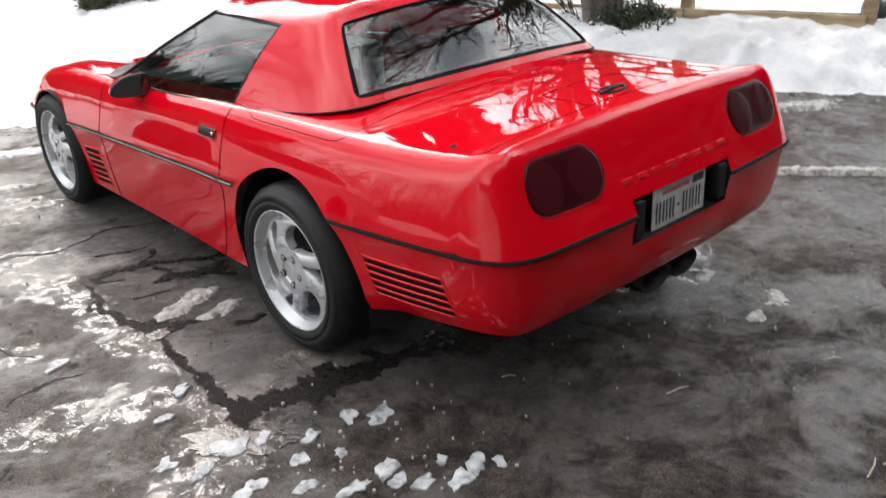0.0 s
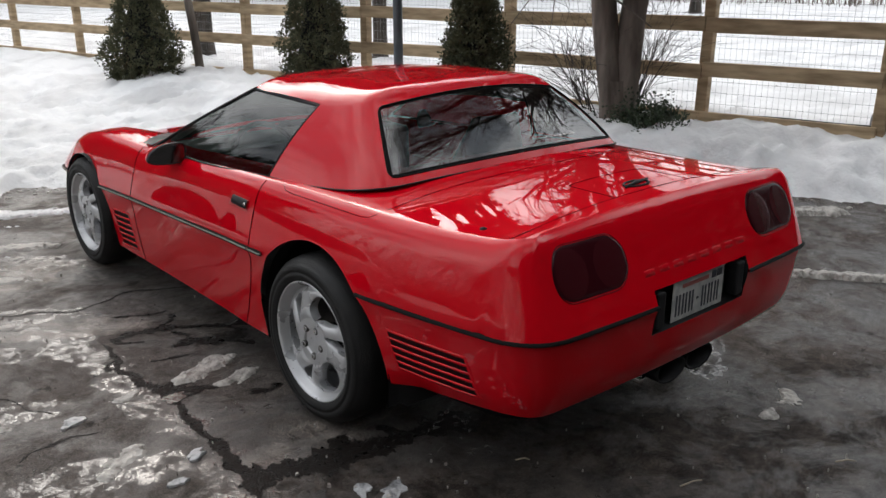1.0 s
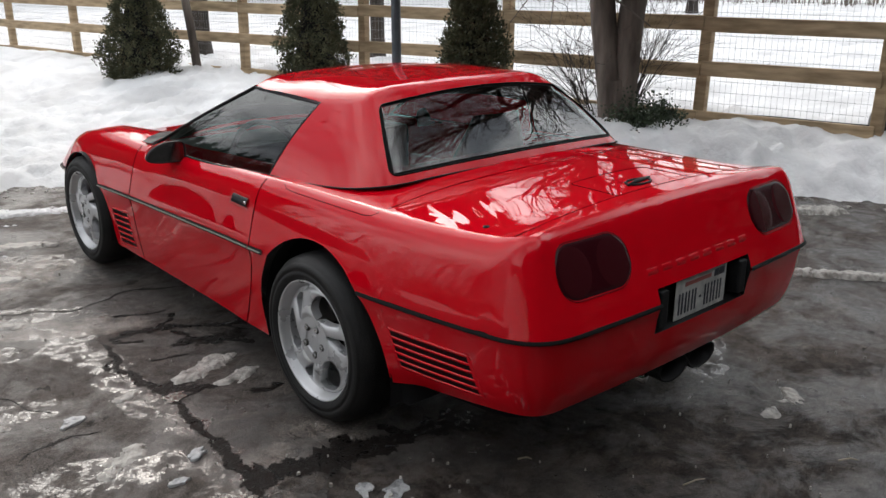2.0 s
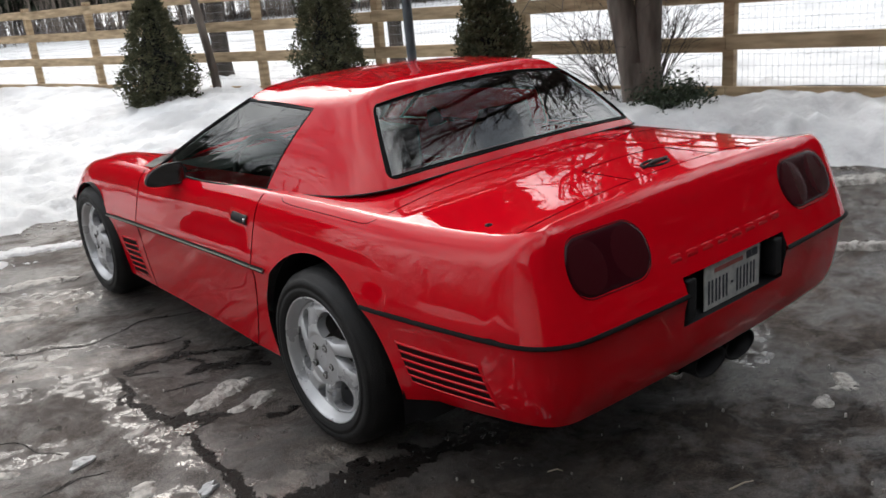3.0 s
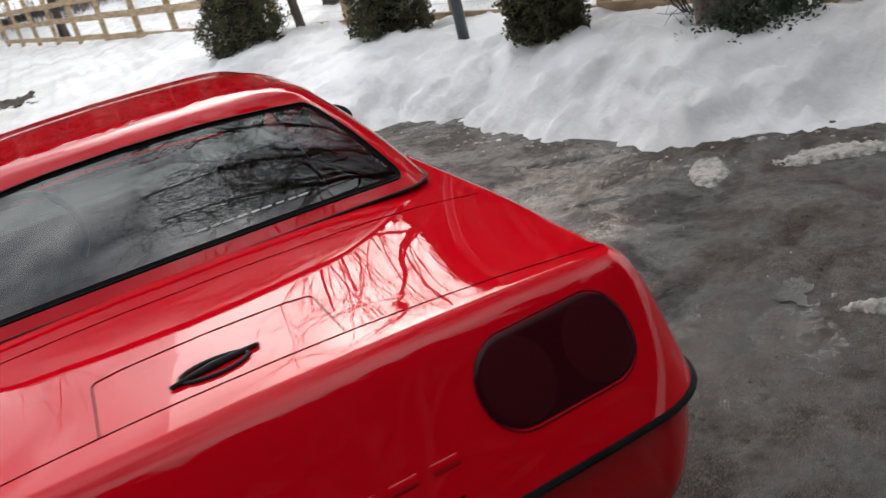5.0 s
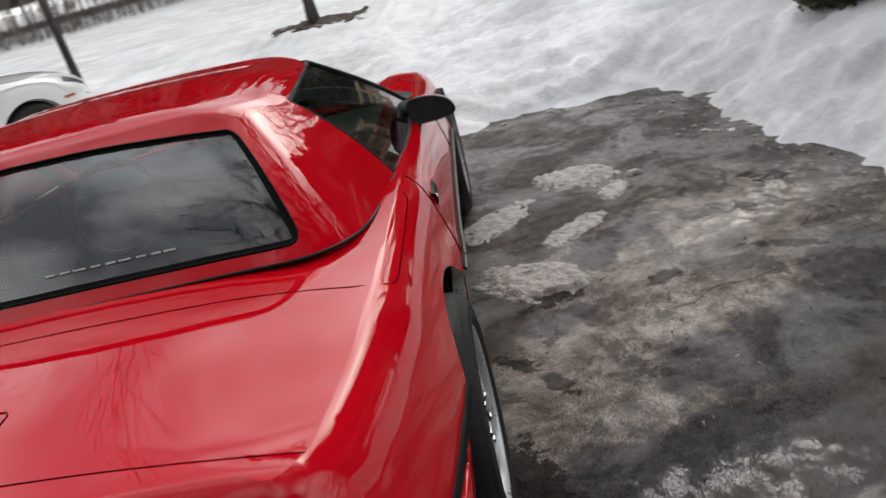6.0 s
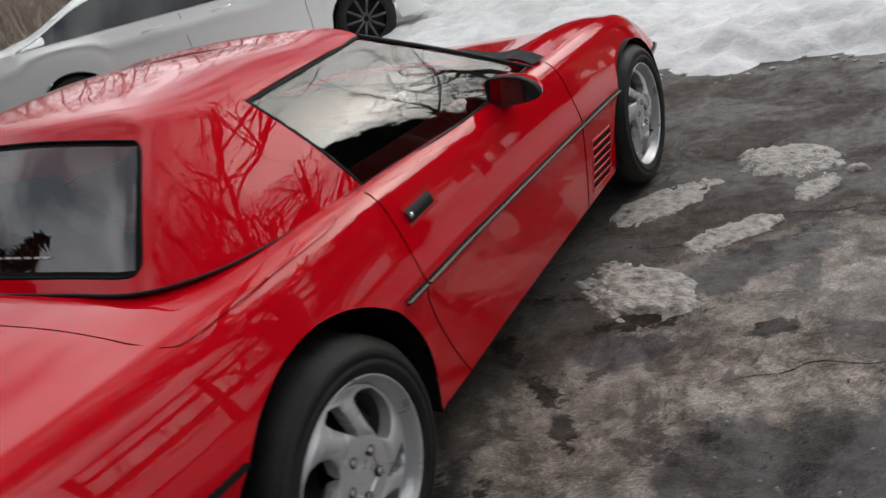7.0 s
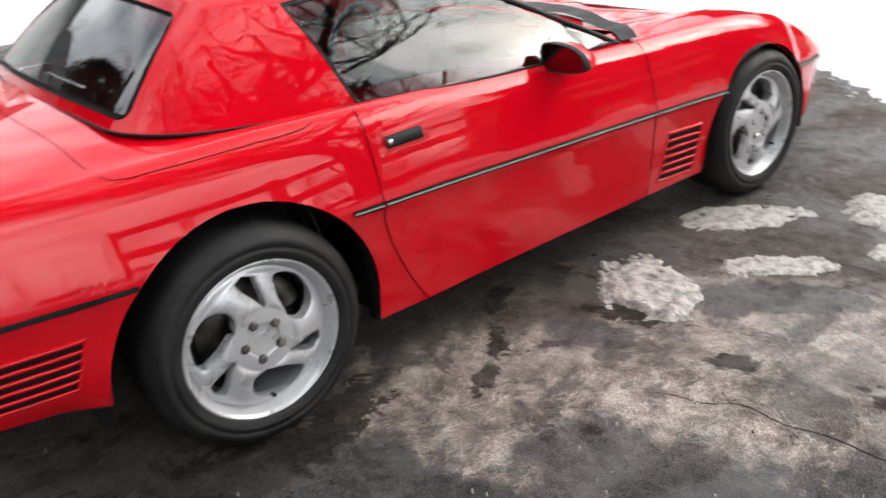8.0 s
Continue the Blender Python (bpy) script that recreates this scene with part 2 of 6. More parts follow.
def asphalt():
    """Old driveway asphalt: wet and dry areas, brown silt, pale salt, fine aggregate and cracks."""
    m = material("wet_asphalt", (0.05, 0.05, 0.05), 0.5, 0.0, Specular_IOR_Level=0.32)
    n, l = m.node_tree.nodes, m.node_tree.links
    shader = n["Principled BSDF"]
    at = n.new("ShaderNodeTexCoord")

    def noise_at(scale, detail, rough=0.55, distort=0.0, seed=0.0):
        mp, t = n.new("ShaderNodeMapping"), n.new("ShaderNodeTexNoise")
        mp.inputs["Location"].default_value = (seed, seed * 1.7, 0)
        t.inputs["Scale"].default_value, t.inputs["Detail"].default_value = scale, detail
        t.inputs["Roughness"].default_value, t.inputs["Distortion"].default_value = rough, distort
        l.new(at.outputs["Object"], mp.inputs["Vector"])
        l.new(mp.outputs["Vector"], t.inputs["Vector"])
        return t.outputs["Fac"]

    def ramp(fac, *stops):
        r = n.new("ShaderNodeValToRGB")
        while len(r.color_ramp.elements) < len(stops):
            r.color_ramp.elements.new(0.5)
        for e, (at_, c) in zip(r.color_ramp.elements, stops):
            e.position, e.color = at_, (*c, 1)
        l.new(fac, r.inputs["Fac"])
        return r.outputs["Color"]

    def mixed(fac, a, b, how="MIX"):
        x = n.new("ShaderNodeMixRGB")
        x.blend_type = how
        for socket, v in (("Fac", fac), ("Color1", a), ("Color2", b)):
            if isinstance(v, (int, float)):
                x.inputs[socket].default_value = v
            else:
                l.new(v, x.inputs[socket])
        return x.outputs["Color"]

    def blob(x, y, rx, ry, turn, edge, scale, seed):
        """1 inside an oval of the given size with a ragged rim, 0 outside."""
        mp, ln, rr, add, mul = n.new("ShaderNodeMapping"), n.new("ShaderNodeVectorMath"), n.new("ShaderNodeMapRange"), n.new("ShaderNodeMath"), n.new("ShaderNodeMath")
        mp.vector_type = "TEXTURE"
        mp.inputs["Location"].default_value, mp.inputs["Rotation"].default_value, mp.inputs["Scale"].default_value = (x, y, 0), (0, 0, turn), (rx, ry, 1)
        ln.operation, add.operation, mul.operation = "LENGTH", "ADD", "MULTIPLY"
        l.new(at.outputs["Object"], mp.inputs["Vector"])
        l.new(mp.outputs["Vector"], ln.inputs[0])
        l.new(noise_at(scale, 9, 0.65, 0.6, seed), mul.inputs[0])
        mul.inputs[1].default_value = edge
        l.new(ln.outputs["Value"], add.inputs[0])
        l.new(mul.outputs["Value"], add.inputs[1])
        rr.inputs["From Min"].default_value, rr.inputs["From Max"].default_value = 0.9 + edge / 2, 1.12 + edge / 2
        rr.inputs["To Min"].default_value, rr.inputs["To Max"].default_value = 1.0, 0.0
        l.new(add.outputs["Value"], rr.inputs["Value"])
        return rr.outputs["Result"]

    def times(a, b, how="MULTIPLY"):
        x = n.new("ShaderNodeMath")
        x.operation = how
        for k, v in ((0, a), (1, b)):
            if isinstance(v, (int, float)):
                x.inputs[k].default_value = v
            else:
                l.new(v, x.inputs[k])
        return x.outputs["Value"]

    # where water stands and where the surface has dried
    wet_at = ramp(noise_at(2.3, 13, 0.72, 0.5, 21.0), (0.43, (1, 1, 1)), (0.50, (0.4, 0.4, 0.4)), (0.545, (0, 0, 0)))
    dry = ramp(noise_at(7.0, 10, 0.72, 0.4, 2.5), (0.34, (0.052, 0.0465, 0.041)), (0.48, (0.080, 0.0725, 0.065)), (0.60, (0.125, 0.114, 0.102)))
    dark = ramp(noise_at(13.0, 8, 0.7, 0.3, 6.5), (0.40, (0.023, 0.021, 0.019)), (0.60, (0.056, 0.051, 0.046)))
    base = mixed(wet_at, dry, dark)
    # brown silt
    silt = ramp(noise_at(1.7, 12, 0.72, 1.2, 7.3), (0.50, (0, 0, 0)), (0.58, (0.8, 0.8, 0.8)))
    brown = ramp(noise_at(12, 9, 0.7, 0.2, 3.1), (0.38, (0.032, 0.027, 0.022)), (0.62, (0.10, 0.086, 0.071)))
    base = mixed(silt, base, brown)
    # grey film on the open side of the drive
    film = ramp(noise_at(17, 9, 0.72, 0.3, 14.0), (0.36, (0.042, 0.038, 0.034)), (0.62, (0.135, 0.125, 0.114)))
    base = mixed(times(blob(-2.1, 1.6, 1.25, 2.6, 0.2, 2.4, 2.4, 15.0), 0.55), base, film)
    base = mixed(times(blob(2.0, 2.7, 1.7, 1.3, 0.3, 2.4, 2.4, 16.0), 0.6), base, film)
    for k, (x, y, rx, ry, turn) in enumerate(((-1.33, 1.05, 0.075, 0.60, 0.0), (-1.36, 0.42, 0.10, 0.20, 0.3), (-1.60, 0.22, 0.26, 0.06, -0.4), (-1.75, 1.45, 0.42, 0.07, -0.45), (-1.15, 0.55, 0.20, 0.06, 0.9))):
        base = mixed(times(blob(x, y, rx, ry, turn, 2.0, 9.0, 90.0 + k), 0.85), base, film)
    # dried pale silt and salt
    speckle = ramp(noise_at(9, 12, 0.74, 0.4, 4.0), (0.38, (0.100, 0.089, 0.075)), (0.5, (0.235, 0.212, 0.182)), (0.62, (0.41, 0.378, 0.333)))
    plates = ramp(noise_at(3.1, 13, 0.70, 0.9, 33.0), (0.45, (0.12, 0.12, 0.12)), (0.475, (0.8, 0.8, 0.8)), (0.55, (1, 1, 1)))
    for k, (x, y, rx, ry, turn, amount) in enumerate(((1.28, 0.62, 0.62, 0.36, 0.45, 0.85), (1.95, 1.45, 0.75, 0.55, 0.9, 0.7), (1.45, 1.35, 0.50, 0.34, 1.0, 0.65), (1.85, 0.95, 0.50, 0.20, 0.3, 0.95), (-0.98, -0.13, 0.26, 0.14, 0.1, 0.42), (-1.45, 1.6, 0.5, 0.12, -0.5, 0.5), (-1.5, 2.6, 0.7, 0.25, -0.4, 0.5))):
        base = mixed(times(times(blob(x, y, rx, ry, turn, 2.2, 3.4, 5.0 + k), amount), plates), base, speckle)
    # grey wet ground between the pale patches
    damp = ramp(noise_at(8, 11, 0.7, 0.6, 23.0), (0.38, (0.026, 0.026, 0.027)), (0.62, (0.078, 0.077, 0.077)))
    for k, (x, y, rx, ry, turn) in enumerate(((1.78, 0.60, 0.40, 0.20, 0.35), (1.30, 0.10, 0.45, 0.16, 0.3), (2.35, 1.0, 0.35, 0.25, 0.4), (1.45, 1.62, 0.30, 0.12, 0.8), (1.15, 1.02, 0.16, 0.08, 0.6))):
        base = mixed(times(blob(x, y, rx, ry, turn, 2.2, 4.5, 110.0 + k), 0.85), base, damp)
    # soaked and oily spots
    soot = ramp(noise_at(30, 6, 0.7), (0.3, (0.009, 0.008, 0.007)), (0.7, (0.030, 0.026, 0.022)))
    spots = ((0.98, 0.76, 0.09, 0.03, -0.8), (1.09, 0.60, 0.08, 0.035, -1.1), (0.79, 1.24, 0.10, 0.045, -1.2), (0.75, 0.95, 0.12, 0.05, -1.0), (2.08, 1.25, 0.15, 0.035, -0.5), (1.57, 1.19, 0.075, 0.04, 0.7), (1.17, 1.22, 0.16, 0.06, 0.5), (2.36, 1.92, 0.22, 0.06, -0.6), (-0.80, 0.95, 0.16, 0.05, -0.3), (-0.72, 0.10, 0.10, 0.07, 0.3), (0.75, -1.17, 0.05, 0.03, 0.2), (0.95, -0.15, 0.16, 0.24, 0.0), (0.93, 0.16, 0.10, 0.22, 0.35), (1.0, -0.35, 0.20, 0.12, 0.2), (2.0, 1.75, 0.10, 0.04, -0.4))
    for k, (x, y, rx, ry, turn) in enumerate(spots):
        base = mixed(times(blob(x, y, rx, ry, turn, 4.2, 15.0, 70.0 + k), 0.9), base, soot)
    stain = ramp(noise_at(6.5, 12, 0.70, 0.8, 13.0), (0.368, (1, 1, 1)), (0.382, (0, 0, 0)))
    chips = ramp(noise_at(19, 6, 0.62, 0.6, 47.0), (0.300, (1, 1, 1)), (0.312, (0, 0, 0)))
    base = mixed(times(chips, 0.8), base, soot)
    base = mixed(times(stain, 0.85), base, soot)
    # broad ragged oval of darker brown behind the car's tail
    tail_oval = blob(0.15, -1.35, 1.75, 0.80, -0.5, 1.6, 2.0, 60.0)
    tail_brown = ramp(noise_at(9, 11, 0.72, 0.5, 61.0), (0.40, (0.016, 0.0135, 0.0115)), (0.60, (0.066, 0.056, 0.047)))
    base = mixed(times(tail_oval, 0.95), base, tail_brown)
    grit = ramp(noise_at(230, 3, 0.8), (0.34, (0.25, 0.25, 0.25)), (0.5, (0.93, 0.885, 0.905)), (0.66, (2.55, 2.37, 2.34)))
    base = mixed(0.9, base, grit, "MULTIPLY")
    salt = ramp(noise_at(85, 5, 0.8, 0, 31.0), (0.65, (0, 0, 0)), (0.68, (0.6, 0.6, 0.6)))
    base = mixed(salt, base, ramp(noise_at(5, 2), (0, (0.30, 0.29, 0.27)), (1, (0.45, 0.44, 0.41))))
    l.new(base, shader.inputs["Base Color"])
    wet_mask = None
    for k, (x, y, rx, ry, turn) in enumerate(((-1.36, -0.30, 0.34, 0.17, 0.5), (-1.66, 0.14, 0.46, 0.11, -0.35), (-1.32, 0.62, 0.09, 0.42, 0.08), (-1.95, 0.9, 0.45, 0.10, -0.4), (-1.6, 1.9, 0.6, 0.12, -0.5), (-1.3, 2.7, 0.5, 0.2, -0.4), (-1.36, 1.25, 0.10, 0.36, 0.15), (-1.85, 1.5, 0.5, 0.09, -0.45), (1.34, -0.12, 0.40, 0.16, 0.3), (1.62, -0.33, 0.32, 0.17, 0.2), (0.78, -0.60, 0.30, 0.10, 0.7), (2.2, 1.75, 0.45, 0.16, 0.5))):
        inside = blob(x, y, rx, ry, turn, 2.8, 5.0, 40.0 + k)
        wet_mask = inside if wet_mask is None else times(wet_mask, inside, "MAXIMUM")
    wet_mask = times(wet_mask, ramp(noise_at(14.0, 12, 0.76, 0.5, 52.0), (0.45, (0, 0, 0)), (0.53, (1, 1, 1))))
    wet_mask = times(wet_mask, times(times(ramp(noise_at(110, 4, 0.8, 0, 77.0), (0.46, (0, 0, 0)), (0.50, (1, 1, 1))), 0.75), 0.25, "ADD"))
    rough = mixed(wet_at, ramp(noise_at(15, 7, 0.7, 0, 9.0), (0.35, (0.45, 0.45, 0.45)), (0.65, (0.72, 0.72, 0.72))), ramp(noise_at(19, 7, 0.7, 0, 8.0), (0.36, (0.24, 0.24, 0.24)), (0.62, (0.52, 0.52, 0.52))))
    rough = mixed(wet_mask, rough, ramp(noise_at(14, 7, 0.7, 0, 8.0), (0.40, (0.04, 0.04, 0.04)), (0.62, (0.15, 0.15, 0.15))))
    l.new(rough, shader.inputs["Roughness"])
    bp, hp = n.new("ShaderNodeBump"), n.new("ShaderNodeBump")
    bp.inputs["Distance"].default_value = 0.0034
    flat = times(wet_at, 0.75)
    l.new(times(times(0.95, times(flat, 0.3), "SUBTRACT"), times(wet_mask, 0.72), "SUBTRACT"), bp.inputs["Strength"])
    l.new(times(times(times(flat, wet_mask, "MAXIMUM"), 0.68), 0.05, "ADD"), shader.inputs["Specular IOR Level"])
    hp.inputs["Distance"].default_value = 0.009
    l.new(times(0.5, times(wet_mask, 0.42), "SUBTRACT"), hp.inputs["Strength"])
    l.new(noise_at(150, 5, 0.75), bp.inputs["Height"])
    l.new(noise_at(16, 9, 0.72, 0.6, 2.0), hp.inputs["Height"])
    l.new(hp.outputs["Normal"], bp.inputs["Normal"])
    l.new(bp.outputs["Normal"], shader.inputs["Normal"])
    return m


ASPHALT = asphalt()


# ---- mesh helpers ----
def mesh_of(name, verts, faces, mat, smooth=True, sharp=None):
    me = bpy.data.meshes.new(name)
    me.from_pydata([tuple(map(float, v)) for v in verts], [], faces)
    me.materials.append(mat)
    if smooth:
        me.polygons.foreach_set("use_smooth", [True] * len(me.polygons))
    if sharp:
        me.set_sharp_from_angle(angle=radians(sharp))
    me.validate()
    return me


def part(name, me, parent=None, label=""):
    """Links a mesh as one object, under a thing or a part where one is given."""
    ob = new(name, me)
    if parent:
        ob.parent = parent
    if label:
        tagged(ob, label)
    return ob


def thing(name, label, category, group="", kind=""):
    return tagged(new(name), label, category, group, kind)


def joined(name, pieces, mat, smooth=True, sharp=None):
    """One mesh from several (verts, faces) pieces."""
    verts, faces = [], []
    for v, f in pieces:
        k = len(verts)
        verts += list(v)
        faces += [tuple(i + k for i in g) for g in f]
    return mesh_of(name, verts, faces, mat, smooth, sharp)


def welded(me, dist=0.0006, sharp=None):
    bm = bmesh.new()
    bm.from_mesh(me)
    bmesh.ops.remove_doubles(bm, verts=bm.verts, dist=dist)
    bmesh.ops.dissolve_degenerate(bm, edges=bm.edges, dist=1e-5)
    bmesh.ops.recalc_face_normals(bm, faces=bm.faces)
    for f in bm.faces:
        f.smooth = True
    bm.to_mesh(me)
    bm.free()
    if sharp:
        me.set_sharp_from_angle(angle=radians(sharp))
    return me


def grid(rows, close=False, flip=False):
    """Verts and faces of a net of points, rows of equal length."""
    h, w = len(rows), len(rows[0])
    verts = [p for r in rows for p in r]
    faces = []
    for i in range(h - 1):
        for j in range(w if close else w - 1):
            a, b, c, d = i * w + j, i * w + (j + 1) % w, (i + 1) * w + (j + 1) % w, (i + 1) * w + j
            faces.append((d, c, b, a) if flip else (a, b, c, d))
    return verts, faces


def tube(points, radius, sides=6, taper=None, cap=True):
    """A round bar along points; radius may be one number or one for each point."""
    pts = [Vector(p) for p in points]
    rad = radius if isinstance(radius, (list, tuple)) else [radius] * len(pts)
    rows, side = [], None
    for i, p in enumerate(pts):
        d = (pts[min(i + 1, len(pts) - 1)] - pts[max(i - 1, 0)]).normalized()
        if side is None:
            side = d.cross(Vector((0, 0, 1)) if abs(d.z) < 0.9 else Vector((1, 0, 0))).normalized()
        side = (side - d * side.dot(d)).normalized()
        other = d.cross(side)
        rows.append([p + (side * math.cos(a) + other * math.sin(a)) * rad[i] for a in (2 * math.pi * k / sides for k in range(sides))])
    v, f = grid(rows, close=True)
    if cap:
        f = f + [tuple(range(sides))[::-1], tuple(range(len(v) - sides, len(v)))]
    return v, f


def box(x0, x1, y0, y1, z0, z1):
    v = [(x, y, z) for x in (x0, x1) for y in (y0, y1) for z in (z0, z1)]
    return v, [(0, 1, 3, 2), (4, 6, 7, 5), (0, 4, 5, 1), (2, 3, 7, 6), (0, 2, 6, 4), (1, 5, 7, 3)]


def bevelled(me, width=0.008, segments=2):
    bm = bmesh.new()
    bm.from_mesh(me)
    bmesh.ops.bevel(bm, geom=list(bm.edges), offset=width, segments=segments, affect="EDGES", profile=0.6, clamp_overlap=True)
    bm.to_mesh(me)
    bm.free()
    return me


def lathe(profile, steps=48, axis="x"):
    """Turns (along, radius) pairs about the x axis."""
    rows = []
    for a, r in profile:
        rows.append([(a, r * math.cos(2 * math.pi * k / steps), r * math.sin(2 * math.pi * k / steps)) for k in range(steps)])
    return grid(rows, close=True)


def smooth_table(xs, ys):
    """A smooth curve through a table, without overshoot."""
    xs, ys = np.array(xs, float), np.array(ys, float)
    h, d = np.diff(xs), np.diff(ys) / np.diff(xs)
    m = np.zeros(len(xs))
    for i in range(1, len(xs) - 1):
        if d[i - 1] * d[i] > 0:
            w1, w2 = 2 * h[i] + h[i - 1], h[i] + 2 * h[i - 1]
            m[i] = (w1 + w2) / (w1 / d[i - 1] + w2 / d[i])
    m[0], m[-1] = d[0], d[-1]

    def at(x):
        x = min(max(float(x), xs[0]), xs[-1])
        i = min(int(np.searchsorted(xs, x, side="right")) - 1, len(xs) - 2)
        t = (x - xs[i]) / h[i]
        return float((2 * t**3 - 3 * t**2 + 1) * ys[i] + (t**3 - 2 * t**2 + t) * h[i] * m[i] + (-2 * t**3 + 3 * t**2) * ys[i + 1] + (t**3 - t**2) * h[i] * m[i + 1])

    return at


def mirrored(piece):
    v, f = piece
    return [(-p[0], p[1], p[2]) for p in v], [g[::-1] for g in f]


def sided(piece, side):
    return piece if side > 0 else mirrored(piece)


def lerp(a, b, t):
    return tuple(p + (q - p) * t for p, q in zip(a, b))


def chain(points, n=40):
    """A smooth line through points."""
    pts = [Vector(p) for p in points]
    pts = [pts[0] * 2 - pts[1]] + pts + [pts[-1] * 2 - pts[-2]]
    out = []
    for k in range(1, len(pts) - 2):
        a, b, c, d = pts[k - 1:k + 3]
        for t in np.linspace(0, 1, max(3, n // (len(pts) - 3)), endpoint=False):
            out.append(0.5 * (2 * b + (c - a) * t + (2 * a - 5 * b + 4 * c - d) * t * t + (3 * b - a - 3 * c + d) * t**3))
    out.append(pts[-2])
    return out

# ---- the ground: driveway, snow field ----
def edge_noise(x, y, scale, seed=0.0):
    return noise.fractal(Vector((x * scale + seed, y * scale, seed)), 1.0, 2.0, 5)


DRIVE = [(-7.4, -40.0), (7.0, -40.0), (7.5, -2.6), (5.4, -0.9), (4.1, -0.2), (3.75, 0.55), (3.25, 1.15), (2.75, 1.45), (2.60, 2.05), (2.38, 2.6), (2.35, 3.05),
         (2.45, 3.55), (2.15, 4.0), (1.7, 4.1), (1.25, 4.12), (0.85, 4.0), (0.3, 4.35), (-0.3, 4.5), (-0.65, 4.6), (-0.95, 4.55), (-1.75, 4.5), (-3.0, 4.6), (-4.4, 4.9), (-7.4, 4.4)]


def drive_distance(px, py):
    """How far a place lies outside the cleared driveway (negative inside)."""
    best, inside = 1e9, False
    for (x0, y0), (x1, y1) in zip(DRIVE, DRIVE[1:] + DRIVE[:1]):
        dx, dy = x1 - x0, y1 - y0
        t = min(1, max(0, ((px - x0) * dx + (py - y0) * dy) / (dx * dx + dy * dy)))
        best = min(best, math.hypot(px - x0 - t * dx, py - y0 - t * dy))
        if (y0 > py) != (y1 > py) and px < x0 + (py - y0) / (y1 - y0) * dx:
            inside = not inside
    return -best if inside else best


def snow_height(x, y):
    d = drive_distance(x, y) + 0.14 * edge_noise(x, y, 2.6, 3.0) + 0.09 * edge_noise(x, y, 8.0, 9.0)
    # low, half-melted crust to the front and side, a thrown-up bank towards the fence
    bank = min(1.0, max(0.0, (x - 0.6) / 1.6))
    rise = 0.10 + 0.30 * bank + 0.12 * min(1, max(0, (y - 5) / 6)) * (1 - bank)
    width = 0.45 + 0.55 * bank
    if d < -0.25:
        return -0.06
    t = max(-0.35, min(1.0, d / width))
    z = rise * (math.sin(t * math.pi / 2) if t > 0 else t * 0.8)
    far = min(1.0, max(0.0, d / 1.5))
    z += far * (0.06 * edge_noise(x, y, 0.8, 1.0) + 0.035 * edge_noise(x, y, 2.6, 5.0))
    if d > 0:
        for scale, depth in ((2.1, 0.065), (3.7, 0.042)):
            near = noise.voronoi(Vector((x * scale + 0.5 * edge_noise(x, y, 1.5), y * scale * 0.75, scale)))[0][0]
            z -= depth * max(0.0, 1 - near / 0.42) ** 0.7 * min(1, d * 3)
        z += (0.034 * edge_noise(x, y, 5.5, 7.0) + 0.020 * edge_noise(x, y, 13.0, 2.0)) * min(1, d * 4)
    return z


def uneven(a, b, near_a, near_b, fine, coarse):
    """Stations along an axis: fine between near_a and near_b, growing outwards."""
    mid = list(np.arange(near_a, near_b + 1e-6, fine))
    step, p, low = fine, near_a, []
    while p > a:
        step = min(step * 1.22, coarse)
        p -= step
        low.append(max(p, a))
    step, p, high = fine, near_b, []
    while p < b:
        step = min(step * 1.22, coarse)
        p += step
        high.append(min(p, b))
    return low[::-1] + mid + high


gx, gy = uneven(-300, 300, -4.5, 5.2, 0.055, 40), uneven(-300, 400, -1.6, 9.0, 0.055, 40)
snow_rows = [[(x, y, snow_height(x, y) if (-30 < x < 30 and -30 < y < 40) else 0.32) for x in gx] for y in gy]
snow_v, snow_f = grid(snow_rows)
snow_f = [f for f in snow_f if max(snow_v[i][2] for i in f) > -0.055]
tagged(part("snow_ground", mesh_of("snow_ground", snow_v, snow_f, SNOW)), "trampled melting snow lying over the yard and banked beside the driveway", "snow", kind="structure")

def drive_z(x, y):
    return 0.010 * noise.noise(Vector((x * 0.7, y * 0.7, 4.0))) * (1 if max(abs(x), abs(y)) < 9 else 0)


drive_rows = [[(x, y, drive_z(x, y)) for x in uneven(-14, 14, -3.2, 3.6, 0.08, 1.0)] for y in uneven(-45, 12, -2.4, 4.4, 0.08, 1.5)]
tagged(part("driveway", mesh_of("driveway", *grid(drive_rows), ASPHALT)), "wet worn asphalt driveway with cracks, silt and thawing ice", "driveway", kind="structure")

# ---- the fence ----
FENCE_AT, FENCE_WAY = Vector((4.52, 1.83, 0)), Vector((-0.197, 0.980, 0))
FENCE_OUT = Vector((0.980, 0.197, 0))


def fence_point(s, z, out=0.0):
    return FENCE_AT + FENCE_WAY * s + FENCE_OUT * out + Vector((0, 0, z))


def fence_box(s0, s1, z0, z1, o0, o1, z_end=None):
    z_end = z_end or (z0, z1)
    v = [fence_point(s, z, o) for s, zz in ((s0, (z0, z1)), (s1, z_end)) for o in (o0, o1) for z in zz]
    return v, [(0, 1, 3, 2), (4, 6, 7, 5), (0, 4, 5, 1), (2, 3, 7, 6), (0, 2, 6, 4), (1, 5, 7, 3)]


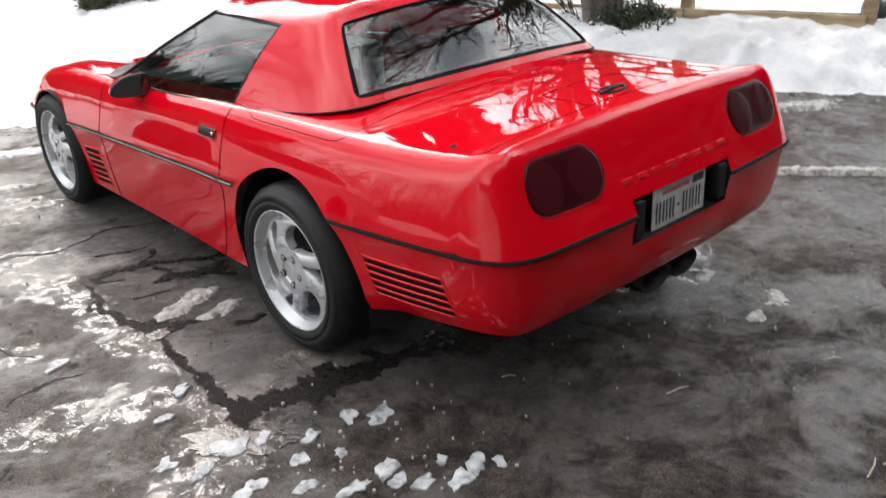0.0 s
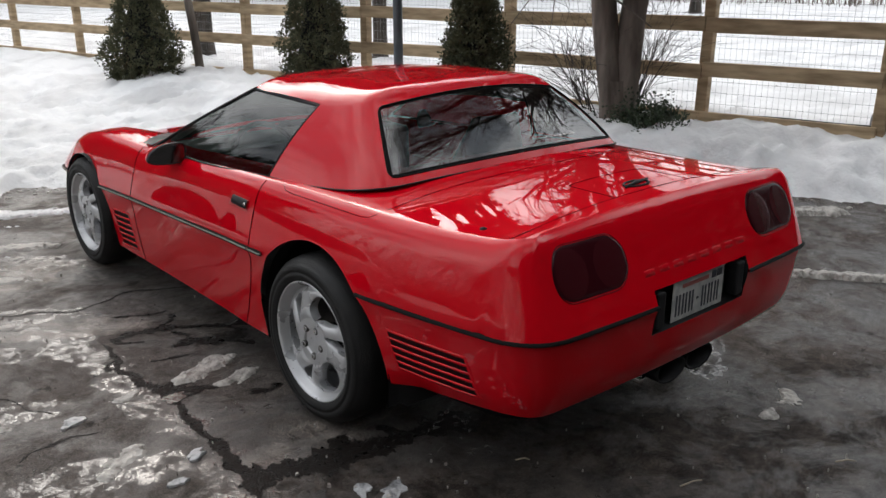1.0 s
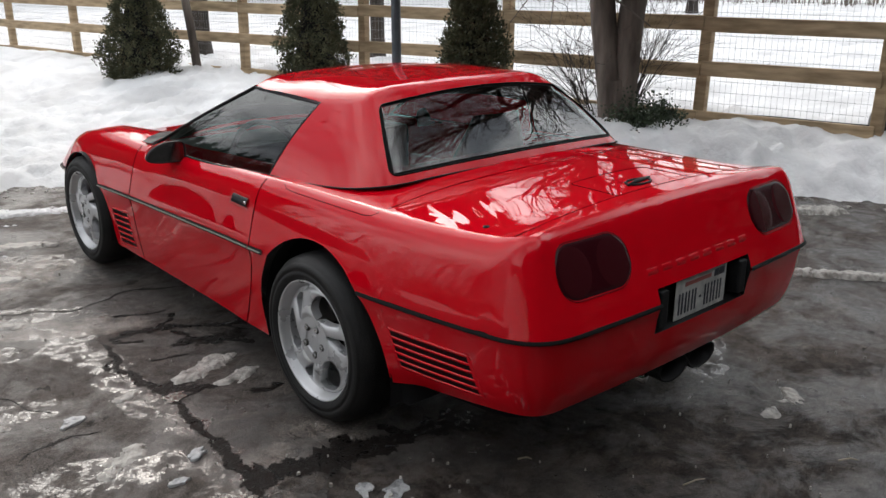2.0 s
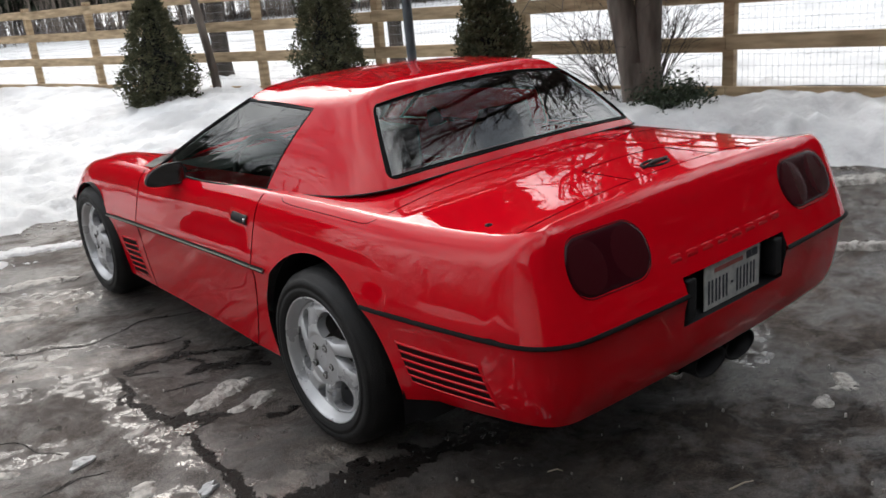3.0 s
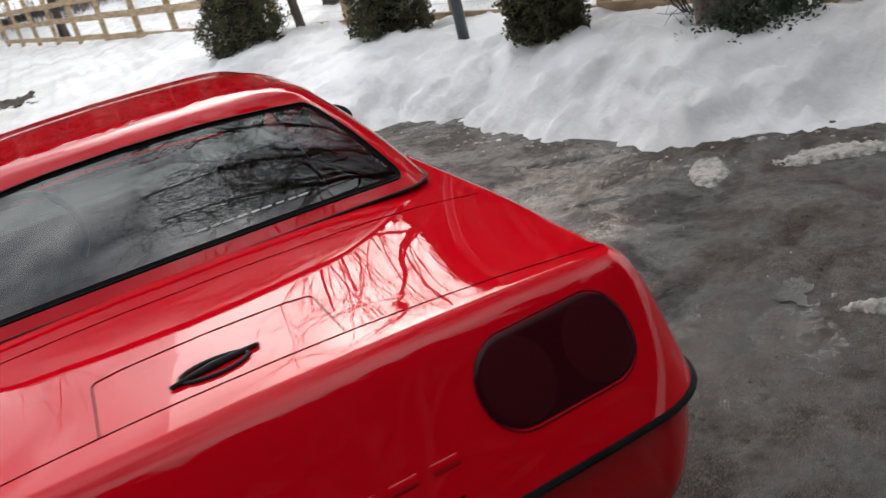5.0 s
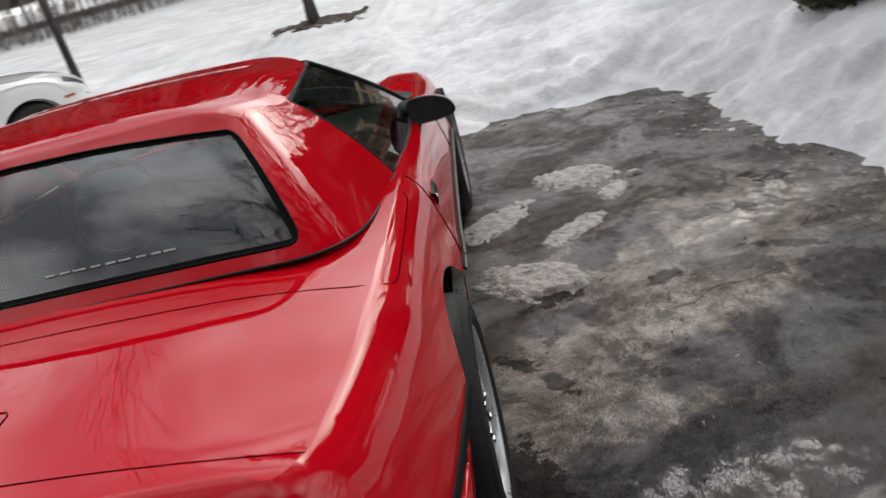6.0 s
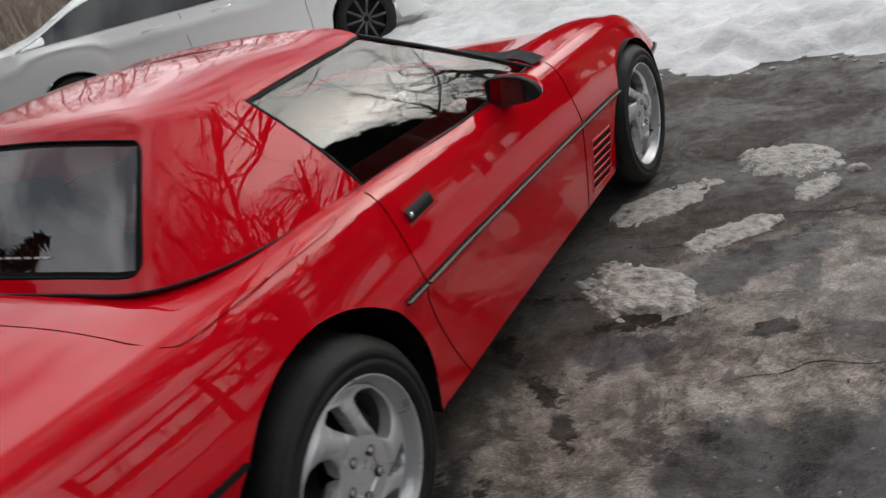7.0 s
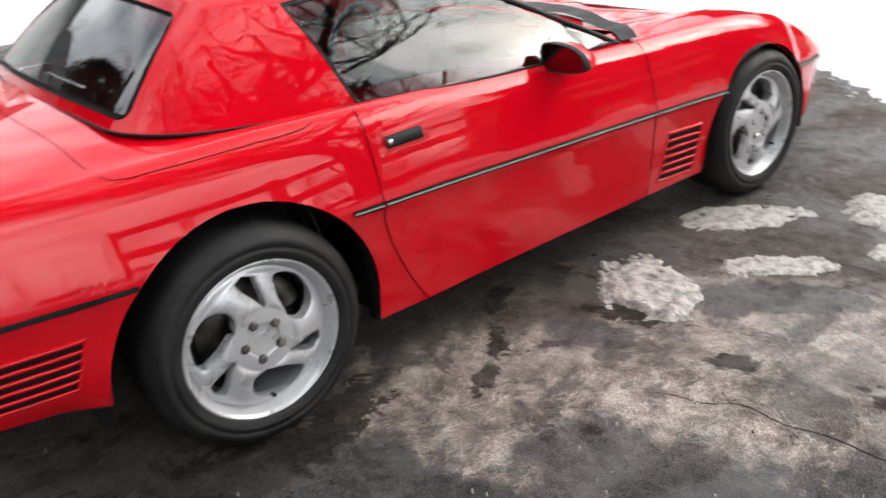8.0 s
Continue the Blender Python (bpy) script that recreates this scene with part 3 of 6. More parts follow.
fence = thing("fence", "brown timber post-and-rail fence with wire mesh, standing in snow", "fence")
POSTS = [-1.5, 0.0, 2.12, 4.15, 6.30, 8.35, 10.4, 12.45, 14.5, 16.9, 19.3, 21.6, 23.9, 26.2, 28.5]
fence_rng = random.Random(4)
for s in POSTS:
    lean = fence_rng.uniform(-0.02, 0.02)
    v, f = fence_box(s - 0.05, s + 0.05, 0.1, 1.72, -0.05, 0.05)
    v = [p + FENCE_WAY * lean * (p.z - 0.3) for p in v]
    part("post", bevelled(mesh_of("post", v, f, WOOD, smooth=False), 0.006, 1), fence)
for s0, s1 in zip(POSTS, POSTS[1:]):
    for z, h in ((0.37, 0.12), (0.81, 0.13), (1.21, 0.13), (1.60, 0.13)):
        a, b = fence_rng.uniform(-0.015, 0.015), fence_rng.uniform(-0.015, 0.015)
        piece = fence_box(s0 + 0.002, s1 - 0.002, z + a - h / 2, z + a + h / 2, -0.088, -0.052, (z + b - h / 2, z + b + h / 2))
        part("rail", bevelled(mesh_of("rail", *piece, WOOD, smooth=False), 0.005, 1), fence)
wires = []
for z in np.arange(0.40, 1.60, 0.10):
    wires.append(tube([fence_point(-1.5, z, 0.055), fence_point(15.5, z, 0.055)], 0.0016, 3, cap=False))
for s in np.arange(-1.5, 15.5, 0.052):
    wires.append(tube([fence_point(s, 0.36, 0.056), fence_point(s, 1.62, 0.056)], 0.0013, 3, cap=False))
tagged(part("wire_mesh", joined("wire_mesh", wires, WIRE), fence, "thin galvanised welded wire mesh"), kind="stuff")


# ---- trees ----
def branching(rng, start, way, length, radius, depth, pieces, bend=0.25, up=0.10, fork=(2, 4), shrink=0.66, min_r=0.003):
    """Grows a limb and its side limbs as tapered bars."""
    n = 7 if depth > 2 else 4
    pts, p, d = [Vector(start)], Vector(start), Vector(way).normalized()
    for k in range(n):
        d = (d + Vector((rng.uniform(-bend, bend), rng.uniform(-bend, bend), rng.uniform(-bend, bend) + up)) * 0.7).normalized()
        p = p + d * length / n
        pts.append(p.copy())
    end = max(min_r, radius * 0.55)
    rad = [radius + (end - radius) * k / n for k in range(n + 1)]
    pieces.append(tube(pts, rad, 7 if radius > 0.05 else (5 if radius > 0.012 else 3), cap=False))
    if depth == 0:
        return
    for k in range(rng.randint(*fork)):
        i = rng.randint(max(1, n // 3), n)
        axis = Vector((rng.uniform(-1, 1), rng.uniform(-1, 1), rng.uniform(-0.4, 0.7))).normalized()
        w = (d * rng.uniform(0.5, 0.9) + axis * rng.uniform(0.55, 0.95)).normalized()
        branching(rng, pts[i], w, length * rng.uniform(shrink - 0.12, shrink + 0.12), max(min_r, rad[i] * rng.uniform(0.5, 0.72)), depth - 1, pieces, bend, up, fork, shrink, min_r)


def bare_tree(name, label, x, y, z, height, radius, seed, forks=2, mat=None, depth=5, lean=(0, 0), fork_at=0.16, spread=0.35, shrink=0.64, limbs=()):
    rng = random.Random(seed)
    tree = thing(name, label, "tree")
    trunk, crown = [], []
    h = height * fork_at
    base = [Vector((x + lean[0] * t, y + lean[1] * t, z - 0.25 + (h + 0.25) * t)) for t in np.linspace(0, 1, 8)]
    trunk.append(tube(base, [radius * (1.35 - 0.45 * min(1, t * 2.5)) for t in np.linspace(0, 1, 8)], 18, cap=False))
    for k in range(forks):
        a = 2 * math.pi * k / forks + rng.uniform(-0.3, 0.3)
        w = Vector((math.cos(a) * spread, math.sin(a) * spread, 1))
        branching(rng, Vector(limbs[0][0][3]) if limbs else base[-1] - Vector((0, 0, 0.12)), w, height * 0.42, radius * 0.68, depth, crown, 0.24, 0.05, (3, 5), shrink)
    part("trunk", joined("trunk", trunk, mat or BARK), tree)
    for line, r0, r1 in limbs:
        pts = chain(line, 30)
        crown.append(tube(pts, [r0 + (r1 - r0) * k / (len(pts) - 1) for k in range(len(pts))], 9, cap=False))
        for k in [k for k in range(6, len(pts)) for _ in range(2)]:
            d = (pts[min(k + 1, len(pts) - 1)] - pts[k - 1]).normalized()
            w = d * rng.uniform(0.5, 0.9) + Vector((rng.uniform(-1, 1), rng.uniform(-1, 1), rng.uniform(-0.5, 0.7))) * 0.8
            r = r0 + (r1 - r0) * k / len(pts)
            branching(rng, pts[k], w, rng.uniform(0.7, 1.5), max(0.008, r * rng.uniform(0.25, 0.5)), 2, crown, 0.32, 0.0, (5, 6), 0.70, 0.0042)
    part("crown", joined("crown", crown, mat or BARK), tree)
    return tree


bare_tree("tree", "bare grey-barked forked tree rising from snow beside the fence", 3.84, 2.22, 0.30, 9.5, 0.150, 11, forks=3, lean=(-0.03, 0.06), depth=5, fork_at=0.045, spread=0.42, shrink=0.72,
          limbs=(([(3.855, 2.21, 0.15), (3.865, 2.21, 0.7), (3.89, 2.15, 1.6), (3.85, 1.85, 2.3), (3.76, 1.19, 2.95), (3.70, 0.64, 3.40), (3.44, -0.01, 4.09), (2.98, -0.62, 4.68), (2.41, -1.01, 5.17), (2.08, -1.10, 5.5), (1.4, -1.35, 5.95), (0.6, -1.5, 6.3)], 0.132, 0.020),
                 ([(3.80, 2.27, 0.15), (3.79, 2.29, 0.6), (3.72, 2.40, 1.5), (3.72, 2.35, 2.4), (3.85, 1.75, 3.5), (3.84, 0.75, 4.62), (3.24, 0.26, 5.36), (2.71, -0.10, 5.88), (2.25, -0.08, 6.38), (2.0, -0.25, 6.75), (1.3, -0.5, 7.3), (0.3, -0.8, 7.8)], 0.132, 0.020)))
bare_tree("tree", "slim dark bare tree in a mulch bed within the snow", -1.34, 12.1, 0.35, 7.0, 0.09, 5, mat=BARK_DARK, depth=4)
bare_tree("tree", "thin dark bare tree beyond the white car", -3.7, 8.6, 0.2, 6.0, 0.055, 8, mat=BARK_DARK, depth=4, lean=(-0.12, 0.05), fork_at=0.3)
for k, (x, y, h, r) in enumerate(((3.95, 10.6, 8, 0.15), (5.7, 8.25, 8, 0.12), (-3.5, 22, 10, 0.15), (0.5, 24, 9, 0.13), (8.5, -4.5, 10, 0.2), (24.4, 14.8, 11, 0.2), (-6.5, -7, 10, 0.2), (2.5, -11, 11, 0.22))):
    bare_tree("tree", "bare dark winter tree standing in the snowy yard", x, y, 0.3, h, r, 40 + k, mat=BARK_DARK, depth=4)

leaning = thing("wooden_stake", "weathered leaning brown wooden stake in the snow", "stake")
part("shaft", joined("shaft", [tube([(2.80, 8.40, 0.1), (2.76, 8.46, 0.9), (2.66, 8.55, 2.0)], [0.06, 0.055, 0.05], 10)], BARK), leaning)
pole = thing("pole", "blue-grey painted metal pole standing in the snow", "pole")
part("shaft", joined("shaft", [tube([(3.02, 4.41, 0.1), (3.02, 4.42, 2.6)], 0.048, 16)], POST_PAINT), pole)


# ---- evergreens ----
def leaf_clump(rng, centre, size, count, verts, faces, out=None):
    for _ in range(count):
        c = Vector(centre) + Vector((rng.gauss(0, size), rng.gauss(0, size), rng.gauss(0, size)))
        w = Vector((rng.uniform(-1, 1), rng.uniform(-1, 1), rng.uniform(-0.2, 1.2))).normalized()
        if out is not None:
            w = (w + Vector(out) * 0.9).normalized()
        s = w.cross(Vector((rng.uniform(-1, 1), rng.uniform(-1, 1), rng.uniform(-1, 1)))).normalized()
        k, a, b = len(verts), rng.uniform(0.022, 0.045), rng.uniform(0.007, 0.013)
        verts += [c - s * b, c + w * a * 0.5 + s * b, c + w * a, c + w * a * 0.5 - s * b]
        faces.append((k, k + 1, k + 2, k + 3))


def conifer(x, y, z, height, width, seed, gaps=0.15, bare=None):
    rng = random.Random(seed)
    shrub = thing("conifer_shrub", "dense dark green conical evergreen shrub in the snow", "shrub", "evergreens along the fence")
    verts, faces, brown_v, brown_f = [], [], [], []
    for k in range(1700):
        t = rng.random() ** 1.25
        a = rng.uniform(0, 2 * math.pi)
        profile = (1 - t) ** 0.68 * (0.78 + 0.36 * min(1, t * 3.2))
        lump = 1 + 0.34 * noise.noise(Vector((math.cos(a) * 2 + seed, math.sin(a) * 2, t * 6))) + 0.22 * noise.noise(Vector((math.cos(a) * 5 + seed, math.sin(a) * 5, t * 15)))
        if noise.noise(Vector((math.cos(a) * 1.6 + seed * 3, math.sin(a) * 1.6, t * 4))) > 0.42 and t < 0.6 and rng.random() < gaps * 4:
            continue
        r = width / 2 * profile * lump * rng.uniform(0.70, 1.0)
        c = (x + r * math.cos(a), y + r * math.sin(a), z + 0.05 + t * (height - 0.08))
        leaf_clump(rng, c, 0.026, 13, verts, faces, (math.cos(a), math.sin(a), 0.3))
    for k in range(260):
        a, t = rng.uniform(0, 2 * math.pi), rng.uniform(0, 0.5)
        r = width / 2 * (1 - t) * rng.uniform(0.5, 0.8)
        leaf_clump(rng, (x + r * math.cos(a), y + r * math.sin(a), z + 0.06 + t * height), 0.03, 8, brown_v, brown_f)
    # near-black cone within the leaves: the shrub's inner shade put into colour
    shade_core = lathe([(0.02, width * 0.20), (0.25 * height, width * 0.25), (0.6 * height, width * 0.14), (0.85 * height, 0.02)], 20)
    shade_core = [(x + b, y + c, z + a) for a, b, c in shade_core[0]], shade_core[1]
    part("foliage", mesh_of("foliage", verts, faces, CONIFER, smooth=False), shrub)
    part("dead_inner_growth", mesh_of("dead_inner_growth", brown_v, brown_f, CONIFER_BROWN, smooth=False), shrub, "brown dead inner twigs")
    part("shade_core", mesh_of("shade_core", *shade_core, DARK), shrub)
    stem = joined("stem", [tube([(x, y, z - 0.2), (x, y, z + 0.3)], 0.035, 8)], BARK_DARK)
    part("stem", stem, shrub)
    return shrub


conifer(2.14, 8.70, 0.25, 1.52, 1.08, 21)
conifer(2.98, 5.85, 0.31, 1.66, 0.84, 22, gaps=0.3)
conifer(3.37, 3.66, 0.32, 1.52, 0.72, 23, gaps=0.5)

ivy_rng = random.Random(6)
iv, jf = [], []
for k in range(420):
    a, r = ivy_rng.uniform(0, 2 * math.pi), 0.15 + abs(ivy_rng.gauss(0, 0.11))
    x, y = 3.84 + r * math.cos(a) + 0.06, 2.16 + r * math.sin(a) - 0.12
    leaf_clump(ivy_rng, (x, y, 0.34 + abs(ivy_rng.gauss(0, 0.09)) * (1.2 - min(1, r))), 0.035, 9, iv, jf)
ivy = thing("ivy", "dark green ivy growing round the foot of the tree", "plant")
part("leaves", mesh_of("leaves", iv, jf, IVY, smooth=False), ivy)
twig_rng, twigs = random.Random(9), []
for k in range(44):
    a = twig_rng.uniform(0, 2 * math.pi)
    branching(twig_rng, (4.14 + 0.2 * math.cos(a), 2.60 + 0.2 * math.sin(a), 0.3), (0.4 * math.cos(a), 0.4 * math.sin(a), 1), twig_rng.uniform(0.55, 0.9), 0.006, 2, twigs, 0.2, 0.0, (2, 4), 0.6, 0.0016)
bush = thing("bare_bush", "leafless thin-twigged bush behind the tree", "shrub")
tagged(part("brushwood", joined("brushwood", twigs, BARK_DARK), bush), kind="stuff")


# ---- far woods, the house beside the driveway ----
def far_woods(name, label, mat, count, seed, near, far, low, high, keep, leafy=False, clear=0.0, tall=None):
    rng, v, f = random.Random(seed), [], []
    pieces = []
    for k in range(count):
        a, r = rng.uniform(0, 2 * math.pi), rng.uniform(near, far)
        x, y = r * math.sin(a), 2 + r * math.cos(a)
        if not keep(x, y):
            continue
        h = rng.uniform(low, high) * (tall(x, y) if tall else 1)
        if leafy:
            w = h * rng.uniform(0.16, 0.24)
            for j in range(220):
                t = clear + (1 - clear) * rng.random() ** 1.3
                b = rng.uniform(0, 2 * math.pi)
                rr = w * (1 - t) / (1 - clear) ** 0.5 * rng.uniform(0.3, 1.1)
                c = Vector((x + rr * math.cos(b), y + rr * math.sin(b), 0.4 + t * h))
                s = Vector((math.cos(b), math.sin(b), -0.45)) * h * 0.055
                q = Vector((-math.sin(b), math.cos(b), 0)) * h * 0.022
                n = len(v)
                v += [c - q, c + s, c + q, c + Vector((0, 0, h * 0.03))]
                f += [(n, n + 1, n + 2), (n, n + 2, n + 3)]
        else:
            lean = Vector((rng.uniform(-0.6, 0.6), rng.uniform(-0.6, 0.6), 0))
            top = Vector((x, y, h)) + lean
            base = Vector((x, y, 0.1))
            pieces.append(tube([base, base.lerp(top, 0.5), top], [h * 0.0042, h * 0.003, 0.012], 4, cap=False))
            for j in range(16):
                g = base + Vector((rng.uniform(-1.8, 1.8), rng.uniform(-1.8, 1.8), 0))
                pieces.append(tube([g, g + Vector((rng.uniform(-0.7, 0.7), rng.uniform(-0.7, 0.7), rng.uniform(1.2, 4.5)))], [0.018, 0.008], 3, cap=False))
            for j in range(13):
                t = rng.uniform(0.25, 0.95)
                p = base.lerp(top, t)
                d = Vector((rng.uniform(-1, 1), rng.uniform(-1, 1), rng.uniform(0.3, 1.2))).normalized() * h * 0.24 * (1.2 - t)
                e = p + d
                pieces.append(tube([p, e], [h * 0.003, 0.012], 3, cap=False))
                for i in range(3):
                    g = p + d * rng.uniform(0.4, 1.0)
                    pieces.append(tube([g, g + Vector((rng.uniform(-1, 1), rng.uniform(-1, 1), rng.uniform(0, 1))) * h * 0.075], [0.016, 0.008], 3, cap=False))
    me = mesh_of(name, v, f, mat, smooth=False) if leafy else joined(name, pieces, mat)
    return tagged(part(name, me), label, "woods", kind="stuff")


far_woods("bare_woods", "brown leafless woods along the far edge of the field", WOODS, 900, 70, 24, 44, 7, 12, lambda x, y: x < 2 and not (-17 < x and y < 4) and (x < -0.65 * y or x * x + y * y > 1300))
far_woods("bare_woods", "brown leafless woods beyond the fenced field", WOODS, 420, 72, 38, 58, 8, 13, lambda x, y: x >= 0)
skyline = smooth_table([-0.62, -0.1, 0.15, 0.35, 0.5, 0.65, 0.8, 0.95, 1.1], [17.5, 15.7, 14, 14.9, 21, 29, 28, 19, 14])
far_woods("evergreen_woods", "dark evergreen trees of uneven height far beyond the fenced field", FAR_GREEN, 5200, 71, 52, 77, 0.75, 1.15, lambda x, y: y > 8 and -0.62 < x / y < 1.1, leafy=True, clear=0.12, tall=lambda x, y: skyline(x / y))
far_woods("bare_woods", "brown leafless woods in front of the evergreens", WOODS, 1000, 74, 50, 61, 15.5, 22, lambda x, y: y > 10 and 0.05 < x / y < 0.95)
# out of view, added to block low sky and darken the car's tail
far_woods("evergreen_woods", "unseen dark evergreens behind the driveway, added to darken the car's tail", FAR_GREEN, 1300, 73, 20, 34, 12, 19, lambda x, y: y < -9, leafy=True)

far_woods("bare_woods", "brown leafless woods behind the house", WOODS, 600, 78, 27, 44, 5, 8, lambda x, y: x < -24 and y < 9)

# dry brush at the foot of the woods
brush_rng, stems = random.Random(81), []
for k in range(3600):
    a, r = brush_rng.uniform(-1.35, -0.58), brush_rng.uniform(21, 26)
    g = Vector((r * math.sin(a), 2 + r * math.cos(a), 0.2))
    stems.append(tube([g, g + Vector((brush_rng.uniform(-0.5, 0.5), brush_rng.uniform(-0.5, 0.5), brush_rng.uniform(0.5, 2.2)))], [0.02, 0.008], 3, cap=False))
tagged(part("dry_brush", joined("dry_brush", stems, BRUSH)), "pale brown dry brush at the edge of the woods", "brush", kind="stuff")

house = thing("house", "white clapboard house with a dark roof beside the driveway", "house")
boards = []
for k in range(32):
    z = 0.15 + k * 0.15
    boards.append(([(-14.9, -14.0, z), (-14.9, 2.4, z), (-14.875, 2.4, z + 0.004), (-14.875, -14.0, z + 0.004), (-14.9, 2.4, z + 0.15), (-14.9, -14.0, z + 0.15)], [(0, 1, 2, 3), (3, 2, 4, 5)]))
    boards.append(([(-14.9, 2.4, z), (-23.0, 2.4, z), (-23.0, 2.425, z + 0.004), (-14.9, 2.425, z + 0.004), (-23.0, 2.4, z + 0.15), (-14.9, 2.4, z + 0.15)], [(0, 1, 2, 3), (3, 2, 4, 5)]))
part("siding", joined("siding", boards, SIDING, smooth=False), house)
part("foundation", mesh_of("foundation", *box(-23, -14.91, -14, 2.39, -0.1, 4.9), GREY_STONE, smooth=False), house)
part("roof", mesh_of("roof", [(-14.4, -14.5, 4.8), (-14.4, 2.9, 4.8), (-19, 2.9, 7.4), (-19, -14.5, 7.4), (-23.6, 2.9, 4.8), (-23.6, -14.5, 4.8), (-14.4, -14.5, 4.95), (-14.4, 2.9, 4.95), (-19, 2.9, 7.6), (-19, -14.5, 7.6), (-23.6, 2.9, 4.95), (-23.6, -14.5, 4.95)], [(0, 3, 2, 1), (3, 5, 4, 2), (6, 7, 8, 9), (9, 8, 10, 11), (0, 1, 7, 6), (4, 5, 11, 10), (1, 2, 8, 7), (2, 4, 10, 8), (0, 6, 9, 3), (3, 9, 11, 5)], ROOFING, smooth=False), house, "dark shingled roof")
part("corner_board", bevelled(mesh_of("corner_board", *box(-14.95, -14.85, 2.34, 2.45, 0.1, 4.85), SIDING, smooth=False), 0.006, 1), house)


# ---- by the fence: ribbed pipe and fallen branches ----
pipe = thing("drain_pipe", "grey ribbed plastic drain pipe lying on the snow by the fence", "pipe")
run = [Vector((4.95, 0.44, 0.42)).lerp(Vector((5.9, -0.55, 0.46)), t) for t in np.linspace(0, 1, 81)]
part("ribbed_pipe", joined("ribbed_pipe", [tube(run, [0.115 + 0.016 * math.sin(k * math.pi / 2 + 0.6) for k in range(81)], 20)], PIPE_GREY), pipe)
part("thin_pipe", joined("thin_pipe", [tube(chain([(4.95, 0.48, 0.40), (4.80, 0.75, 0.41), (4.66, 1.15, 0.42), (4.55, 1.5, 0.41)], 20), 0.022, 8)], BLACK_TRIM), pipe, "thin black pipe")
for x, y, a, l, seed in ((7.0, 2.25, 0.80, 1.6, 3), (7.3, 2.14, 0.05, 0.8, 4)):
    rng2, limbs = random.Random(seed), []
    branching(rng2, (x, y, snow_height(x, y) + 0.05), (math.cos(a), math.sin(a), 0.02), l, 0.018, 2 if l > 1 else 0, limbs, 0.14, 0.0, (3, 4), 0.55, 0.003)
    limbs = [([(p[0], p[1], max(0.33, 0.34 + (p[2] - 0.34) * 0.25)) for p in v], f) for v, f in limbs]
    stick = thing("fallen_branch", "dark fallen bare branch lying on snow beyond the fence", "branch")
    part("limb", joined("limb", limbs, BARK_DARK), stick)

# ---- the red sports car: rear axle at y = 0, nose towards +y ----
side_x = smooth_table([-0.90, -0.82, -0.69, -0.48, -0.27, 0, 0.4, 0.7, 1.2, 1.7, 2.1, 2.45, 2.75], [0.838, 0.850, 0.866, 0.888, 0.902, 0.907, 0.905, 0.894, 0.884, 0.877, 0.871, 0.871, 0.850])
stripe_z = smooth_table([-1.1, -0.85, -0.3, 0.35, 1.0, 1.72, 2.15, 2.8, 3.5], [0.618, 0.611, 0.598, 0.588, 0.566, 0.542, 0.523, 0.50, 0.46])
crown_z = smooth_table([-1.0, -0.88, -0.6, -0.2, 0.45, 1.6, 1.9, 2.2, 2.6, 3.0, 3.3, 3.5], [0.914, 0.921, 0.926, 0.93, 0.89, 0.835, 0.815, 0.785, 0.715, 0.61, 0.52, 0.455])
brow_z = smooth_table([-1.0, -0.90, -0.80, -0.6, -0.2, 0.4, 0.9, 1.6, 2.0, 2.3, 2.6, 2.85, 3.1, 3.3, 3.5], [0.898, 0.897, 0.879, 0.868, 0.866, 0.856, 0.833, 0.801, 0.788, 0.775, 0.735, 0.66, 0.57, 0.50, 0.44])
brow_x = smooth_table([-1.0, -0.5, 0.0, 0.4, 1.0, 1.7, 2.4, 2.8, 3.2, 3.5], [0.738, 0.752, 0.772, 0.786, 0.784, 0.766, 0.745, 0.70, 0.55, 0.3])


def deck_z(x, y):
    """Height of the body's upper skin."""
    u = min(1.15, abs(x) / brow_x(y))
    z = crown_z(y) + (brow_z(y) - crown_z(y)) * u**2.4
    if y > 1.4:  # raised front wings with a valley beside the bonnet bulge
        k = math.exp(-(((y - 2.25) / 0.55) ** 2))
        z += k * (0.030 * math.exp(-(((abs(x) - 0.64) / 0.10) ** 2)) - 0.022 * math.exp(-(((abs(x) - 0.45) / 0.10) ** 2)))
    return z


def bezier(a, b, c, n):
    return [tuple((1 - t) ** 2 * p + 2 * t * (1 - t) * q + t * t * r for p, q, r in zip(a, b, c)) for t in np.linspace(0, 1, n)]


# half outline in plan at the height of the rub strip, from the tail's middle to the nose
outline = [(x, -1.070 + 0.022 * (x / 0.66) ** 2) for x in [0.0, 0.04, 0.08, 0.12, 0.16, 0.20, 0.24, 0.274] + list(np.linspace(0.31, 0.66, 11))]
outline += bezier((0.66, -1.048), (0.822, -1.038), (0.843, -0.865), 14)[1:]
REAR_ARCH, FRONT_ARCH = (0.0, 0.300, 0.408), (2.415, 0.305, 0.350)
ys = list(np.linspace(-0.81, -0.44, 9)) + [-0.412]
ys += [REAR_ARCH[0] - REAR_ARCH[2] * math.cos(a) for a in np.linspace(0.0, math.pi, 33)][0:33]
ys += [0.412, 0.436] + list(np.linspace(0.48, 1.66, 30)) + [1.70] + list(np.linspace(1.74, 2.04, 8)) + [2.061]
ys += [FRONT_ARCH[0] - FRONT_ARCH[2] * math.cos(a) for a in np.linspace(0.0, math.pi, 33)] + [2.769]
outline += [(side_x(y) if y < 2.7 else side_x(2.7) - 0.35 * (y - 2.7), y) for y in ys]
outline += bezier(outline[-1], (0.80, 3.10), (0.58, 3.32), 12)[1:]
outline += bezier((0.58, 3.32), (0.35, 3.46), (0, 3.47), 10)[1:]
